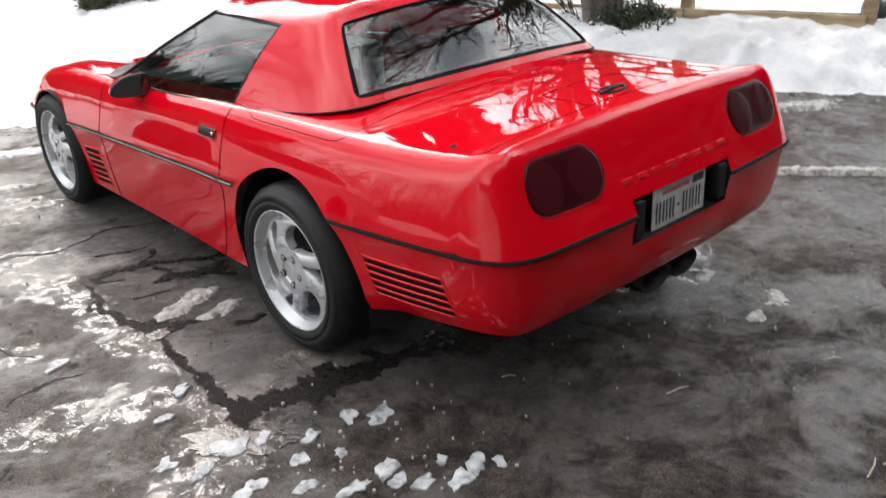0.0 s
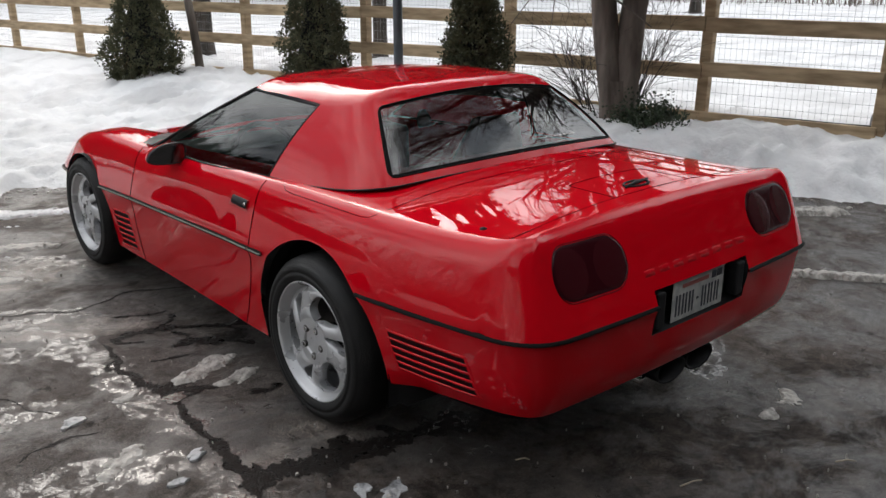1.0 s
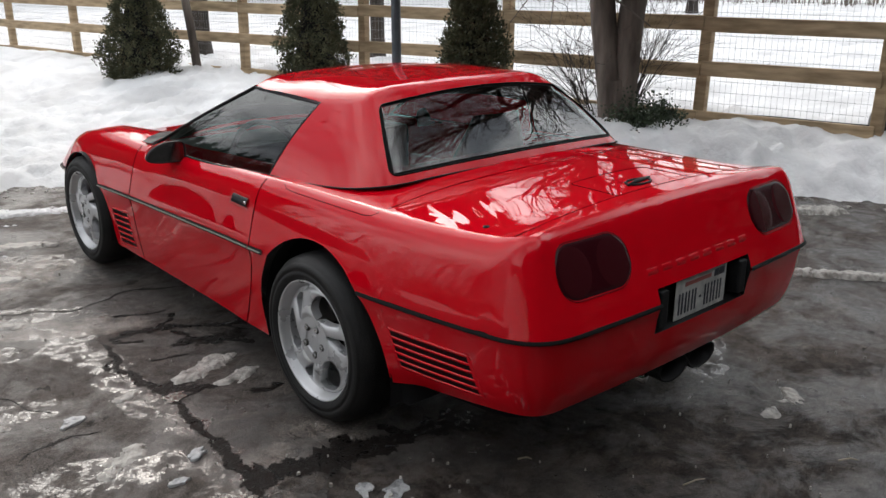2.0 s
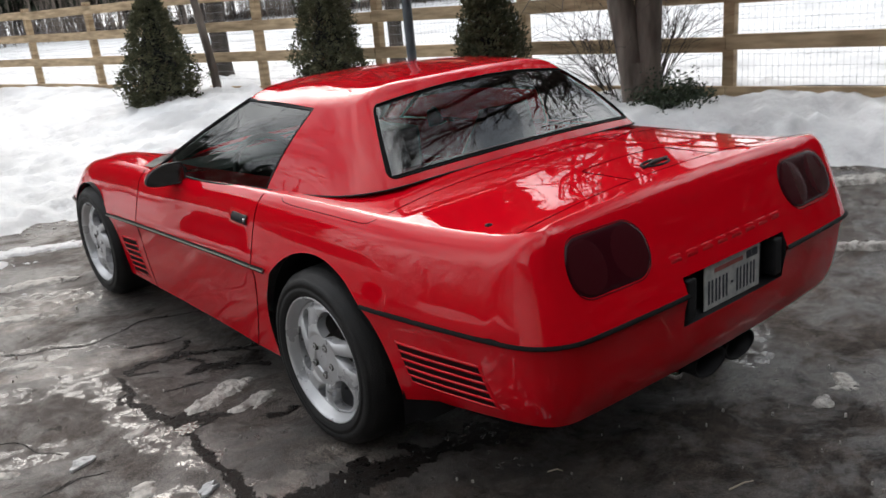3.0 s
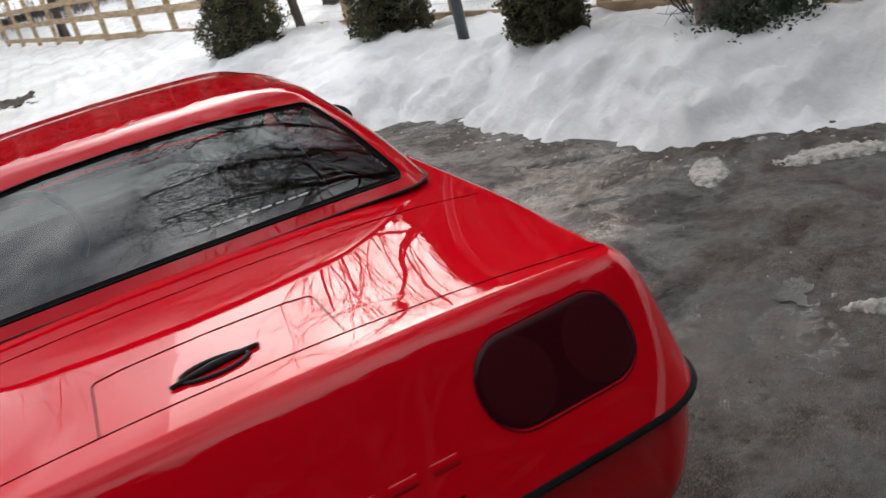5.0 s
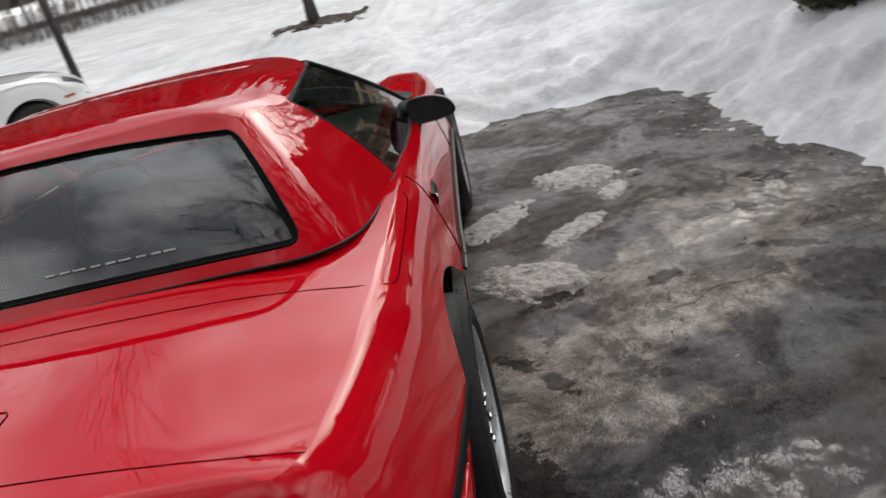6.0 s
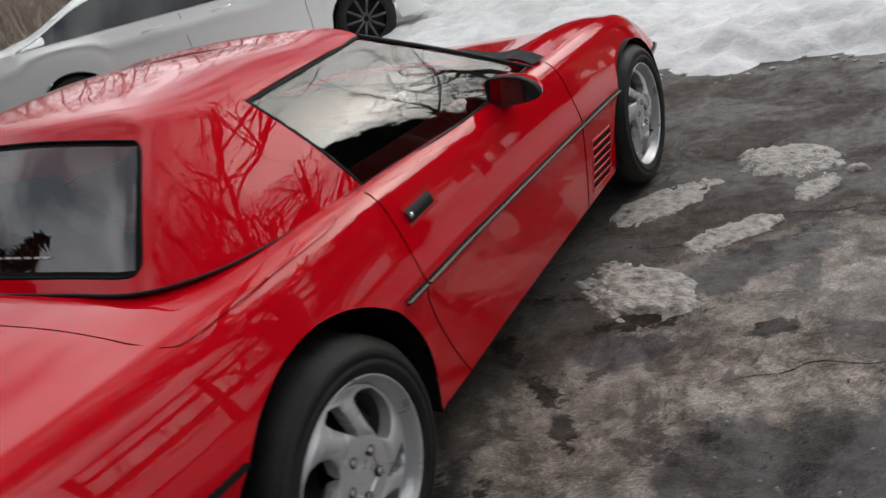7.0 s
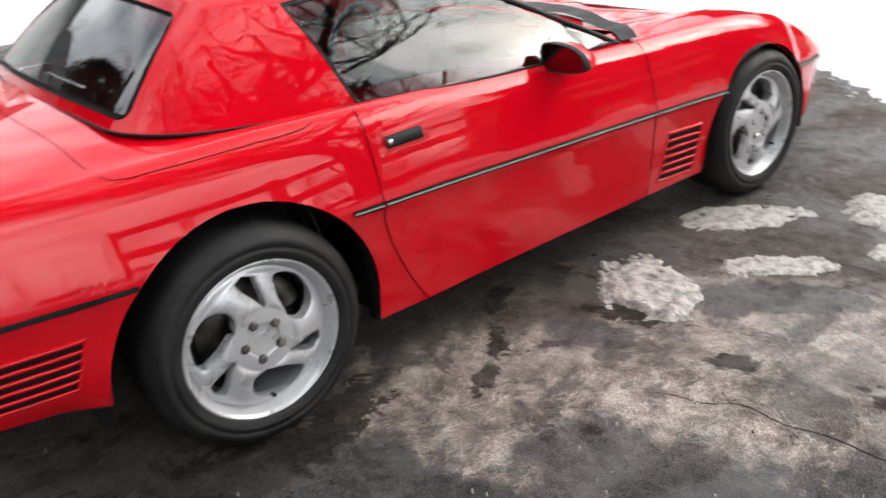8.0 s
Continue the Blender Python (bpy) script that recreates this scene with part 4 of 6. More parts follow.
OUT = np.array(outline)
tan = np.gradient(OUT, axis=0)
tan[0], tan[-1] = (1, 0), (-1, 0)
NRM = np.stack([tan[:, 1], -tan[:, 0]], 1)
NRM /= np.linalg.norm(NRM, axis=1)[:, None]
ARC = np.r_[0, np.cumsum(np.hypot(*np.diff(OUT, axis=0).T))]
COLUMNS = len(OUT)
inset_top = smooth_table([0, 0.62, 0.80, 0.98, 1.3, 1.85, 2.28, 2.9, 4.3, 4.85, 5.2, 5.6], [0.172, 0.158, 0.120, 0.108, 0.112, 0.122, 0.112, 0.104, 0.120, 0.14, 0.17, 0.13])
roundness = smooth_table([0, 0.70, 0.96, 1.15, 5.6], [0.0, 0.05, 0.8, 1.0, 1.0])


def low_z(i):
    """The lower edge of the side skin at a column."""
    x, y = OUT[i]
    for cy, cz, r in (REAR_ARCH, FRONT_ARCH):
        if abs(y - cy) <= r + 1e-6 and x > 0.6:
            return cz + math.sqrt(max(0, r * r - (y - cy) ** 2))
    if y < -0.40:
        return 0.292 + 0.055 * min(1, max(0, (-y - 0.42) / 0.5))
    if y > 2.7:
        return 0.20
    return 0.198


def skin(arc, z, lift=0.0):
    """A place on the side skin by the length along the outline and the height, with its outward way in plan."""
    bx, by = np.interp(arc, ARC, OUT[:, 0]), np.interp(arc, ARC, OUT[:, 1])
    nx, ny = np.interp(arc, ARC, NRM[:, 0]), np.interp(arc, ARC, NRM[:, 1])
    dt, rd = inset_top(arc), roundness(arc)
    top = deck_z(bx - nx * dt, by - ny * dt)
    zs = stripe_z(by)
    if z >= zs:
        h = min(1.0, (z - zs) / (top - zs))
        off = dt * (rd * (0.52 * h + 0.16 * h**2 + 0.32 * h**10) + (1 - rd) * (0.84 * h**1.1 + 0.16 * h**24))
    else:
        k = (zs - z) / 0.39
        off = 0.010 * min(1, k * 8) + (0.045 + 0.030 * min(1, max(0, (-by - 0.6) / 0.35))) * k**1.7
    if by < -0.40:  # the bumper's lower edge rolls under
        off += 0.04 * max(0.0, (0.43 - z) / 0.12) ** 2.4 * min(1, (-by - 0.40) / 0.12)
    off -= lift
    return (bx - nx * off, by - ny * off, z)


def arc_of(y):
    """Outline length at which the flank has this y."""
    k = [i for i in range(COLUMNS) if OUT[i, 0] > 0.55 and -0.95 < OUT[i, 1] < 3.2]
    return float(np.interp(y, OUT[k, 1], ARC[k]))


def column_top(i):
    n, dt = NRM[i], inset_top(ARC[i])
    x, y = OUT[i] - n * dt
    x = max(x, 0.0)
    return (x, y, deck_z(x, y))


def flank_shift(y, z):
    """The door's rear edge sweeps forward towards the sill."""
    if not (0.412 < y < 1.4) or z > 0.56:
        return 0.0
    w = (y - 0.412) / 0.024 if y < 0.436 else 1 - (y - 0.436) / 0.97
    return 0.16 * max(0.0, min(1, w)) * ((0.56 - z) / 0.36) ** 1.6


PLATE_LOW, PLATE_HIGH = 0.514, 0.669
ROWS_UP = [0, 0.06, 0.12, 0.2, 0.28, 0.36, 0.44, 0.52, 0.59, 0.65, 0.71, 0.76, 0.81, 0.85, 0.885, 0.915, 0.94, 0.962, 0.98, 0.992, 1.0]


def flank_column(i):
    lo, top = low_z(i), column_top(i)
    pts = []
    heights = [lo + (top[2] - lo) * t for t in ROWS_UP]
    if i < 32:  # the tail: rows that follow the plate recess
        heights = [lo + (PLATE_LOW - lo) * t for t in (0, 0.2, 0.5, 0.8, 1)] + [PLATE_LOW + (PLATE_HIGH - PLATE_LOW) * t for t in (0.33, 0.66, 1)] + [PLATE_HIGH + (top[2] - PLATE_HIGH) * t for t in (0.14, 0.28, 0.42, 0.55, 0.66, 0.76, 0.84, 0.90, 0.94, 0.965, 0.98, 0.992, 1)]
    for z in heights:
        x, y, _ = skin(ARC[i] + 1e-9, z)
        pts.append((x, y + flank_shift(OUT[i, 1], z), z))
    pts[-1] = top
    return pts


def top_strip(i, steps, end):
    """From a column's top edge inwards over the car's back."""
    a = column_top(i)
    pts = []
    for t in steps:
        x, y = a[0] + (end[0] - a[0]) * t, a[1] + (end[1] - a[1]) * t
        pts.append((x, y, deck_z(x, y)))
    return pts


IN = [0, 0.015, 0.04, 0.09, 0.16, 0.26, 0.38, 0.52, 0.68, 0.84, 1.0]
FLANKS = [flank_column(i) for i in range(COLUMNS)]
DOOR_A = int(np.argmin([abs(y - 0.436) + (0 if x > 0.6 else 9) for x, y in OUT]))
DOOR_B = int(np.argmin([abs(y - 1.70) + (0 if x > 0.6 else 9) for x, y in OUT]))


def body_pieces(i0, i1, spine, side):
    v, f = grid(FLANKS[i0:i1 + 1])
    if i0 == 0:  # leave the number plate's recess open
        w = len(ROWS_UP)
        f = [g for g in f if not (min(g) // w < 7 and 4 <= min(g) % w < 7)]
    wall = sided((v, f), side)
    tops = [top_strip(i, IN, spine(i)) for i in range(i0, i1 + 1)]
    return [wall, sided(grid(tops, flip=True), side)]


car = thing("sports_car", "glossy red two-seat sports car with hardtop, silver wheels and smoked lamps", "car")


def rear_spine(i):
    x, y, _ = column_top(i)
    if y > -0.10:
        return (0.60, y)
    return (0.0, max(-0.62, min(y, -0.16)))


def front_spine(i):
    x, y, _ = column_top(i)
    return (0.0, min(max(y, 1.80), 3.05))


rear_body = joined("rear_body", body_pieces(0, DOOR_A, rear_spine, 1) + body_pieces(0, DOOR_A, rear_spine, -1), RED)
part("rear_body", welded(rear_body, sharp=26), car)
front_body = joined("front_body", body_pieces(DOOR_B, COLUMNS - 1, front_spine, 1) + body_pieces(DOOR_B, COLUMNS - 1, front_spine, -1), RED)
part("front_body", welded(front_body, sharp=40), car)
DOORS = {}
for side in (1, -1):
    pieces = body_pieces(DOOR_A, DOOR_B, lambda i: (0.66, column_top(i)[1]), side)
    DOORS[side] = part("door", welded(joined("door", pieces, RED)), car)

# underside and wheel wells
for side in (1, -1):
    for cy, cz, r in (REAR_ARCH, FRONT_ARCH):
        rows = []
        for a in np.linspace(-0.25, math.pi + 0.25, 26):
            rows.append([(x, cy - (r + 0.004 + (0.03 if x < 0.80 else 0)) * math.cos(a), cz + (r + 0.004 + (0.03 if x < 0.80 else 0)) * math.sin(a)) for x in (0.858, 0.80, 0.79, 0.50)])
        back = [(0.50, cy - (r + 0.03) * math.cos(a), cz + (r + 0.03) * math.sin(a)) for a in np.linspace(-0.25, math.pi + 0.25, 26)]
        pieces = [grid(rows), (back, [tuple(range(26))])]
        part("wheel_well", joined("wheel_well", [sided(p, side) for p in pieces], DARK), car, "black wheel well")
floor_outline = [(x, y) for x, y in OUT[::3]]
pan_pts = [(0.48 if (abs(y) < 0.45 or 2.02 < y < 2.82) else x * 0.90, y * (0.985 if y > 0 else 0.88), 0.235 if y > -0.4 else 0.30) for x, y in floor_outline]
pan_rows = [[(-x, y, z), (0, y, z), (x, y, z)] for x, y, z in pan_pts]
part("underbody", mesh_of("underbody", *grid(pan_rows), DARK), car)


def draped(points, radius, side=1, sides=5):
    v, f = tube(points, radius, sides)
    return sided((v, f), side)


# rub strip round the body: a black strip with a pale grey line
def strip(arc0, arc1, side, n, height, lift, name, mat, dz=0.0):
    rows = []
    for a in np.linspace(arc0, arc1, n):
        y = np.interp(a, ARC, OUT[:, 1])
        zs = stripe_z(y) + dz
        row = []
        for q in (-1.0, -0.98, -0.6, 0, 0.6, 0.98, 1.0):
            rise = lift * (1 - 0.35 * q * q) if abs(q) < 0.99 else -0.006
            row.append(skin(a, zs + q * height / 2, rise + (0.006 if q < 0 else 0)))
        rows.append(row)
    return part(name, joined(name, [sided(grid(rows, flip=True), side)], mat), car)


PLATE_ARC = float(np.interp(0.272, OUT[:19, 0], ARC[:19]))
for side in (1, -1):
    for a, b, n in ((PLATE_ARC, arc_of(-0.287), 50), (arc_of(0.330), arc_of(0.432), 6), (arc_of(0.440), arc_of(1.697), 24), (arc_of(1.703), arc_of(2.146), 14), (arc_of(2.715), arc_of(3.0), 14)):
        strip(a, b, side, n, 0.015 if a > PLATE_ARC else 0.010, 0.0055, "rub_strip", STRIP_BLACK)
        if a > PLATE_ARC:
            strip(a + 0.002, b - 0.002, side, n, 0.0038, 0.0066, "strip_line", GREY_STRIPE)


# ---- panel gaps ----
def on_deck(x, y, lift=0.0):
    return (x, y, deck_z(x, y) + lift)


def gap(points, side=None, radius=0.0018):
    sides = (1, -1) if side is None else (side,)
    for s in sides:
        part("panel_gap", joined("panel_gap", [draped(points, radius, s)], SEAM), car)


for i, name in ((DOOR_A, "rear"), (DOOR_B, "front")):
    gap([(p[0] + 0.0006, p[1], p[2]) for p in FLANKS[i][:-1]])
gap([on_deck(x, -0.822 - 0.03 * (x / 0.7) ** 2, 0.0005) for x in np.linspace(0, 0.735, 30)], radius=0.0011)
gap([on_deck(p.x, p.y, 0.0003) for p in chain([(0, -0.345, 0), (0.3, -0.335, 0), (0.55, -0.31, 0), (0.70, -0.30, 0)], 24)], radius=0.0010)
tonneau = [on_deck(p.x, p.y, 0.0003) for p in chain([(0.68, -0.301, 0), (0.72, -0.300, 0), (0.745, -0.297, 0)], 10)] + [skin(arc_of(-0.285), 0.855, 0.0003), skin(arc_of(-0.26), 0.843, 0.0003)]
tonneau += [skin(arc_of(y), 0.838 - 0.004 * y, 0.0003) for y in np.linspace(-0.22, 0.22, 16)]
tonneau += [skin(arc_of(0.27), 0.840, 0.0003), skin(arc_of(0.295), 0.848, 0.0003), on_deck(0.765, 0.303, 0.0004)]
gap(tonneau, radius=0.0013)
lid = [(0, -0.605), (0.16, -0.61), (0.205, -0.618), (0.212, -0.63), (0.2135, -0.80), (0.2135, -0.822)]
gap([on_deck(x, y, 0.0004) for (x0, y0), (x1, y1) in zip(lid, lid[1:]) for x, y in (lerp((x0, y0), (x1, y1), t) for t in np.linspace(0, 1, 8))], radius=0.0013)
gap([on_deck(x, 1.74 + 0.16 * (1 - (x / 0.75) ** 2), 0.0004) for x in np.linspace(0.0, 0.74, 20)], radius=0.002)
key = part("deck_lock", joined("deck_lock", [tube([on_deck(-0.698, -0.699, -0.004), on_deck(-0.698, -0.699, 0.003)], 0.011, 14)], BLACK_TRIM), car, "small round dark lock")
part("keyhole", joined("keyhole", [tube([on_deck(-0.698, -0.699, 0.003), on_deck(-0.698, -0.699, 0.0045)], 0.006, 10)], DARK), key)

# deck badge: a plain oval ring crossed by a bar
ring = [on_deck(0.062 * math.cos(a) - 0.01, -0.757 + 0.030 * math.sin(a), 0.002) for a in np.linspace(0, 2 * math.pi, 33)]
part("badge", joined("badge", [tube(ring, 0.0045, 6, cap=False), tube([on_deck(-0.09, -0.772, 0.004), on_deck(-0.01, -0.757, 0.006), on_deck(0.075, -0.742, 0.004)], [0.004, 0.008, 0.004], 6)], BLACK_TRIM), car, "plain dark oval badge")


# ---- hardtop, windows ----
BASE = [(0.772, 0.462, 0.857), (0.757, 0.25, 0.862), (0.738, 0.05, 0.876), (0.700, -0.085, 0.893), (0.62, -0.170, 0.908), (0.46, -0.1945, 0.918), (0.24, -0.216, 0.9267), (0.0, -0.224, 0.930)]
ROOF = [(0.569, 0.378, 1.134), (0.552, 0.27, 1.143), (0.532, 0.19, 1.150), (0.508, 0.145, 1.156), (0.468, 0.119, 1.163), (0.36, 0.1025, 1.179), (0.19, 0.0862, 1.1965), (0.0, 0.08, 1.203)]
ring_base, ring_roof = [Vector(p) for p in chain(BASE, 56)], [Vector(p) for p in chain(ROOF, 56)]
N_RING = len(ring_base)


def top_wall(k, v, lift=0.0):
    """A place on the hardtop's wall: ring station k (may be fractional), v from the base to the roof's edge."""
    k0 = min(int(k), N_RING - 2)
    t = k - k0
    b, r = ring_base[k0].lerp(ring_base[k0 + 1], t), ring_roof[k0].lerp(ring_roof[k0 + 1], t)
    p = b.lerp(r, v)
    o = Vector((p.x, (p.y - 0.55) * 0.9, 0.25)).normalized()
    return p + o * (0.016 * math.sin(math.pi * min(1, v)) + lift)


K_GLASS = 0.545 * (N_RING - 1)  # where the rear window's edge runs up the wall
V_LOW, V_HIGH = 0.085, 0.93
wall_ks = list(np.linspace(0, K_GLASS, 30)) + list(np.linspace(K_GLASS, N_RING - 1, 22))[1:]
VS = [-0.02, 0, 0.03, V_LOW, 0.2, 0.35, 0.5, 0.65, 0.8, V_HIGH, 0.97, 1.0]
hard_pieces = []
for side in (1, -1):
    sail = grid([[top_wall(k, v) for v in VS] for k in wall_ks[:30]], flip=True)
    below = grid([[top_wall(k, v) for v in VS[:4]] for k in wall_ks[29:]], flip=True)
    above = grid([[top_wall(k, v) for v in VS[-3:]] for k in wall_ks[29:]], flip=True)
    hard_pieces += [sided(p, side) for p in (sail, below, above)]
R_K, R_V = 2.1, 0.10  # rounding of the rear window's corners


def corner(low, a):
    """A place on the rounded corner of the rear window, a from its side to its sill or head."""
    k = K_GLASS + R_K * (1 - math.cos(a))
    v = R_V * (1 - math.sin(a))
    return k, (V_LOW + v if low else V_HIGH - v)


for side in (1, -1):
    for low in (True, False):
        at = top_wall(K_GLASS, V_LOW if low else V_HIGH)
        fan = [[at, at.lerp(top_wall(*corner(low, a)), 0.5), top_wall(*corner(low, a))] for a in np.linspace(0, math.pi / 2, 9)]
        hard_pieces.append(sided(grid(fan, flip=not low), side))
# roof skin
FRONT_ROOF = [(0.569, 0.378, 1.134), (0.562, 0.55, 1.139), (0.550, 0.75, 1.140), (0.530, 0.955, 1.134), (0.49, 0.99, 1.137), (0.3, 1.025, 1.152), (0.0, 1.045, 1.163)]
front_ring = [Vector(p) for p in chain(FRONT_ROOF, 48)]
lining = []
roof_mid = smooth_table([0.05, 0.3, 0.55, 0.8, 1.05], [1.203, 1.222, 1.224, 1.205, 1.163])
for side in (1, -1):
    for edge, flip in (([top_wall(k, 1.0) for k in wall_ks], True), (front_ring, False)):
        rows = []
        for p in edge:
            s = Vector((0, min(max(p.y, 0.32), 0.80), 0))
            s.z = roof_mid(s.y)
            row = []
            for u in (0, 0.02, 0.05, 0.09, 0.14, 0.20, 0.28, 0.42, 0.58, 0.78, 1.0):
                q = p.lerp(s, u)
                q.z = s.z + (p.z - s.z) * (0.38 * (1 - u) ** 2 + 0.62 * (1 - u) ** 9)
                row.append(q)
            rows.append(row)
        hard_pieces.append(sided(grid(rows, flip=flip), side))
        lining.append(sided(grid([[(q.x * 0.985, q.y + 0.012 * (0.55 - q.y), q.z - 0.014) for q in row] for row in rows], flip=not flip), side))
    lining.append(sided(grid([[top_wall(k, v, -0.014) for v in VS[2:-1]] for k in wall_ks[1:29]]), side))
hardtop = part("hardtop", welded(joined("hardtop", hard_pieces, RED), sharp=70), car, "red removable hardtop")
part("headliner", joined("headliner", lining, SEAT), hardtop, "dark cloth roof lining")

# rear window: a dark border and tinted glass, a little under the skin
glass_ks = list(np.linspace(K_GLASS + 0.05, N_RING - 1, 26))
glass_rows = []
for side in (1, -1):
    glass_rows.append(sided(grid([[top_wall(k, v, -0.005) for v in np.linspace(V_LOW, V_HIGH, 10)] for k in glass_ks], flip=True), side))
rear_window = part("rear_window", welded(joined("rear_window", glass_rows, GLASS_REAR)), car, "dark tinted rear window")
border = []
for side in (1, -1):
    w = 1.0
    border.append(sided(grid([[top_wall(k, v, -0.0035) for v in (V_LOW, V_LOW + 0.02, V_LOW + 0.035)] for k in glass_ks], flip=True), side))
    border.append(sided(grid([[top_wall(k, v, -0.0035) for v in (V_HIGH - 0.03, V_HIGH - 0.015, V_HIGH)] for k in glass_ks], flip=True), side))
    border.append(sided(grid([[top_wall(k, v, -0.0030) for v in np.linspace(V_LOW, V_HIGH, 10)] for k in np.linspace(K_GLASS + 0.02, K_GLASS + w, 4)], flip=True), side))
part("border", joined("border", border, STRIP_BLACK), rear_window, "black window border")
seal = [top_wall(k, V_LOW, 0.0) for k in glass_ks[::-1] if k > K_GLASS + R_K] + [top_wall(*corner(True, a), 0.0) for a in np.linspace(math.pi / 2, 0, 9)]
seal += [top_wall(K_GLASS, v, 0.0) for v in np.linspace(V_LOW + R_V, V_HIGH - R_V, 10)[1:-1]] + [top_wall(*corner(False, a), 0.0) for a in np.linspace(0, math.pi / 2, 9)] + [top_wall(k, V_HIGH, 0.0) for k in glass_ks if k > K_GLASS + R_K]
for side in (1, -1):
    part("seal", joined("seal", [draped(seal, 0.0034, side, 6)], STRIP_BLACK), rear_window)
    part("base_seal", joined("base_seal", [draped([top_wall(k, -0.014, 0.002) for k in wall_ks], 0.0038, side, 6)], BLACK_TRIM), hardtop)
bars = []
for k in range(9):
    a, b = N_RING - 1 - 13 + k * 1.15, N_RING - 1 - 13 + k * 1.15 + (0.75 if k % 3 else 0.95)
    bars.append(grid([[top_wall(q, v, -0.0015) for v in (V_LOW + 0.115, V_LOW + 0.127)] for q in (a, (a + b) / 2, b)], flip=True))
part("window_lettering", joined("window_lettering", bars, PLATE), rear_window, "small pale lettering, unreadable")

A_BASE, A_TOP = (0.748, 1.600, 0.812), (0.530, 0.962, 1.136)


def side_glass(u, v, lift=0.0):
    """u from the rear edge to the screen pillar, v upwards."""
    low = lerp((0.770, 0.468, 0.853), A_BASE, u)
    low = (low[0] + 0.028 * math.sin(math.pi * u), low[1], low[2] - 0.010 * math.sin(math.pi * u))
    high = lerp((0.569, 0.384, 1.128), A_TOP, u)
    p = lerp(low, high, v)
    return (p[0] + 0.020 * math.sin(math.pi * v) + lift * 0.8, p[1], p[2] + lift * 0.5)


for side in (1, -1):
    pane = grid([[side_glass(u, v) for v in np.linspace(0, 1, 8)] for u in np.linspace(0, 1, 14)], flip=True)
    window = part("side_window", joined("side_window", [sided(pane, side)], GLASS), DOORS[side], "dark tinted side window")
    part("rear_seal", joined("rear_seal", [draped([side_glass(0, v, 0.001) for v in np.linspace(0, 1, 10)], 0.0056, side)], BLACK_TRIM), DOORS[side])
    part("belt_seal", joined("belt_seal", [draped([side_glass(u, 0.0, 0.002) for u in np.linspace(0, 1, 16)], 0.0050, side)], BLACK_TRIM), DOORS[side])
    rail = grid([[side_glass(u, v, l) for v, l in ((0.978, 0.001), (0.982, 0.004), (1.0, 0.005), (1.012, 0.001))] for u in np.linspace(0, 1, 14)])
    part("roof_rail", joined("roof_rail", [sided(rail, side)], BLACK_TRIM), car, "black drip rail over the side window")
    pillar = grid([[tuple(Vector(side_glass(1.0, v)) + Vector((dx, dy, dz))) for dx, dy, dz in ((0.002, -0.012, 0.0), (0.007, -0.008, 0.003), (0.006, 0.004, 0.005), (-0.012, 0.018, 0.006), (-0.040, 0.024, 0.0))] for v in np.linspace(-0.05, 1.0, 12)])
    part("screen_pillar", joined("screen_pillar", [sided(pillar, side)], BLACK_TRIM), car, "black windscreen pillar")
screen_rows = []
for u in np.linspace(-1, 1, 25):
    low, high = (0.735 * u, 1.62 + 0.26 * (1 - u * u), 0.806 - 0.01 * (1 - u * u)), (0.515 * u, 0.975 + 0.07 * (1 - u * u), 1.138 + 0.026 * (1 - u * u))
    screen_rows.append([lerp(low, high, v) for v in np.linspace(0, 1, 8)])
part("windscreen", mesh_of("windscreen", *grid(screen_rows), GLASS), car, "raked tinted windscreen")
cowl = [[(0.76 * u, 1.63 + 0.275 * (1 - u * u), deck_z(0.72 * u, 1.75) + 0.004), (0.78 * u, 1.70 + 0.30 * (1 - u * u), deck_z(0.74 * u, 1.8) + 0.012)] for u in np.linspace(-1, 1, 25)]
part("cowl", mesh_of("cowl", *grid(cowl), BLACK_TRIM), car, "black cowl below the windscreen")

# ---- tail: lamps, plate, exhaust ----
def tail(x, z, lift=0.0):
    """A place on the tail by x and height."""
    arc = float(np.interp(abs(x), OUT[:28, 0], ARC[:28]))
    p = skin(arc, z, lift)
    return (math.copysign(p[0], x) if x else 0.0, p[1], p[2])


for side in (1, -1):
    # long round-ended lamp pair, tops following the deck
    cx, half, r = 0.530, 0.086, 0.081
    rows = []
    length = half + r
    for u in np.sin(np.linspace(-math.pi / 2, math.pi / 2, 37)):
        dx = u * length
        over = max(0.0, abs(dx) - half)
        tall = math.sqrt(max(0.0, r * r - over * over))
        row = []
        for w in np.linspace(-1, 1, 21):
            edge = max(abs(w) ** 8, (abs(u)) ** 30)
            row.append(tail((cx + dx) * side, 0.786 + w * tall, 0.0042 - 0.006 * edge))
        rows.append(row)
    lamp = part("tail_lamp", joined("tail_lamp", [grid(rows, flip=side < 0)], LENS), car, "smoked dark red double tail lamp")
    rim_line = [tail((cx + math.copysign(half, math.cos(a)) + r * math.cos(a)) * side, 0.786 + r * math.sin(a), 0.001) for a in np.linspace(0, 2 * math.pi, 61)]
    part("lamp_rim", joined("lamp_rim", [tube(rim_line, 0.0014, 6, cap=False)], LENS), lamp)
    for c in (cx - 0.086, cx + 0.084):
        disc = []
        for q, lift in ((1.0, 0.0040), (0.96, 0.0045), (0.88, 0.0049), (0.7, 0.0054), (0.5, 0.0058), (0.25, 0.0061), (0.0, 0.0062)):
            disc.append([tail((c + 0.070 * q * math.cos(a)) * side, 0.786 + 0.070 * q * math.sin(a), lift) for a in np.linspace(0, 2 * math.pi, 33)[:-1]])
        part("round_lens", joined("round_lens", [grid(disc, close=True, flip=side > 0)], LENS_LIT), lamp, "round dark red lens")

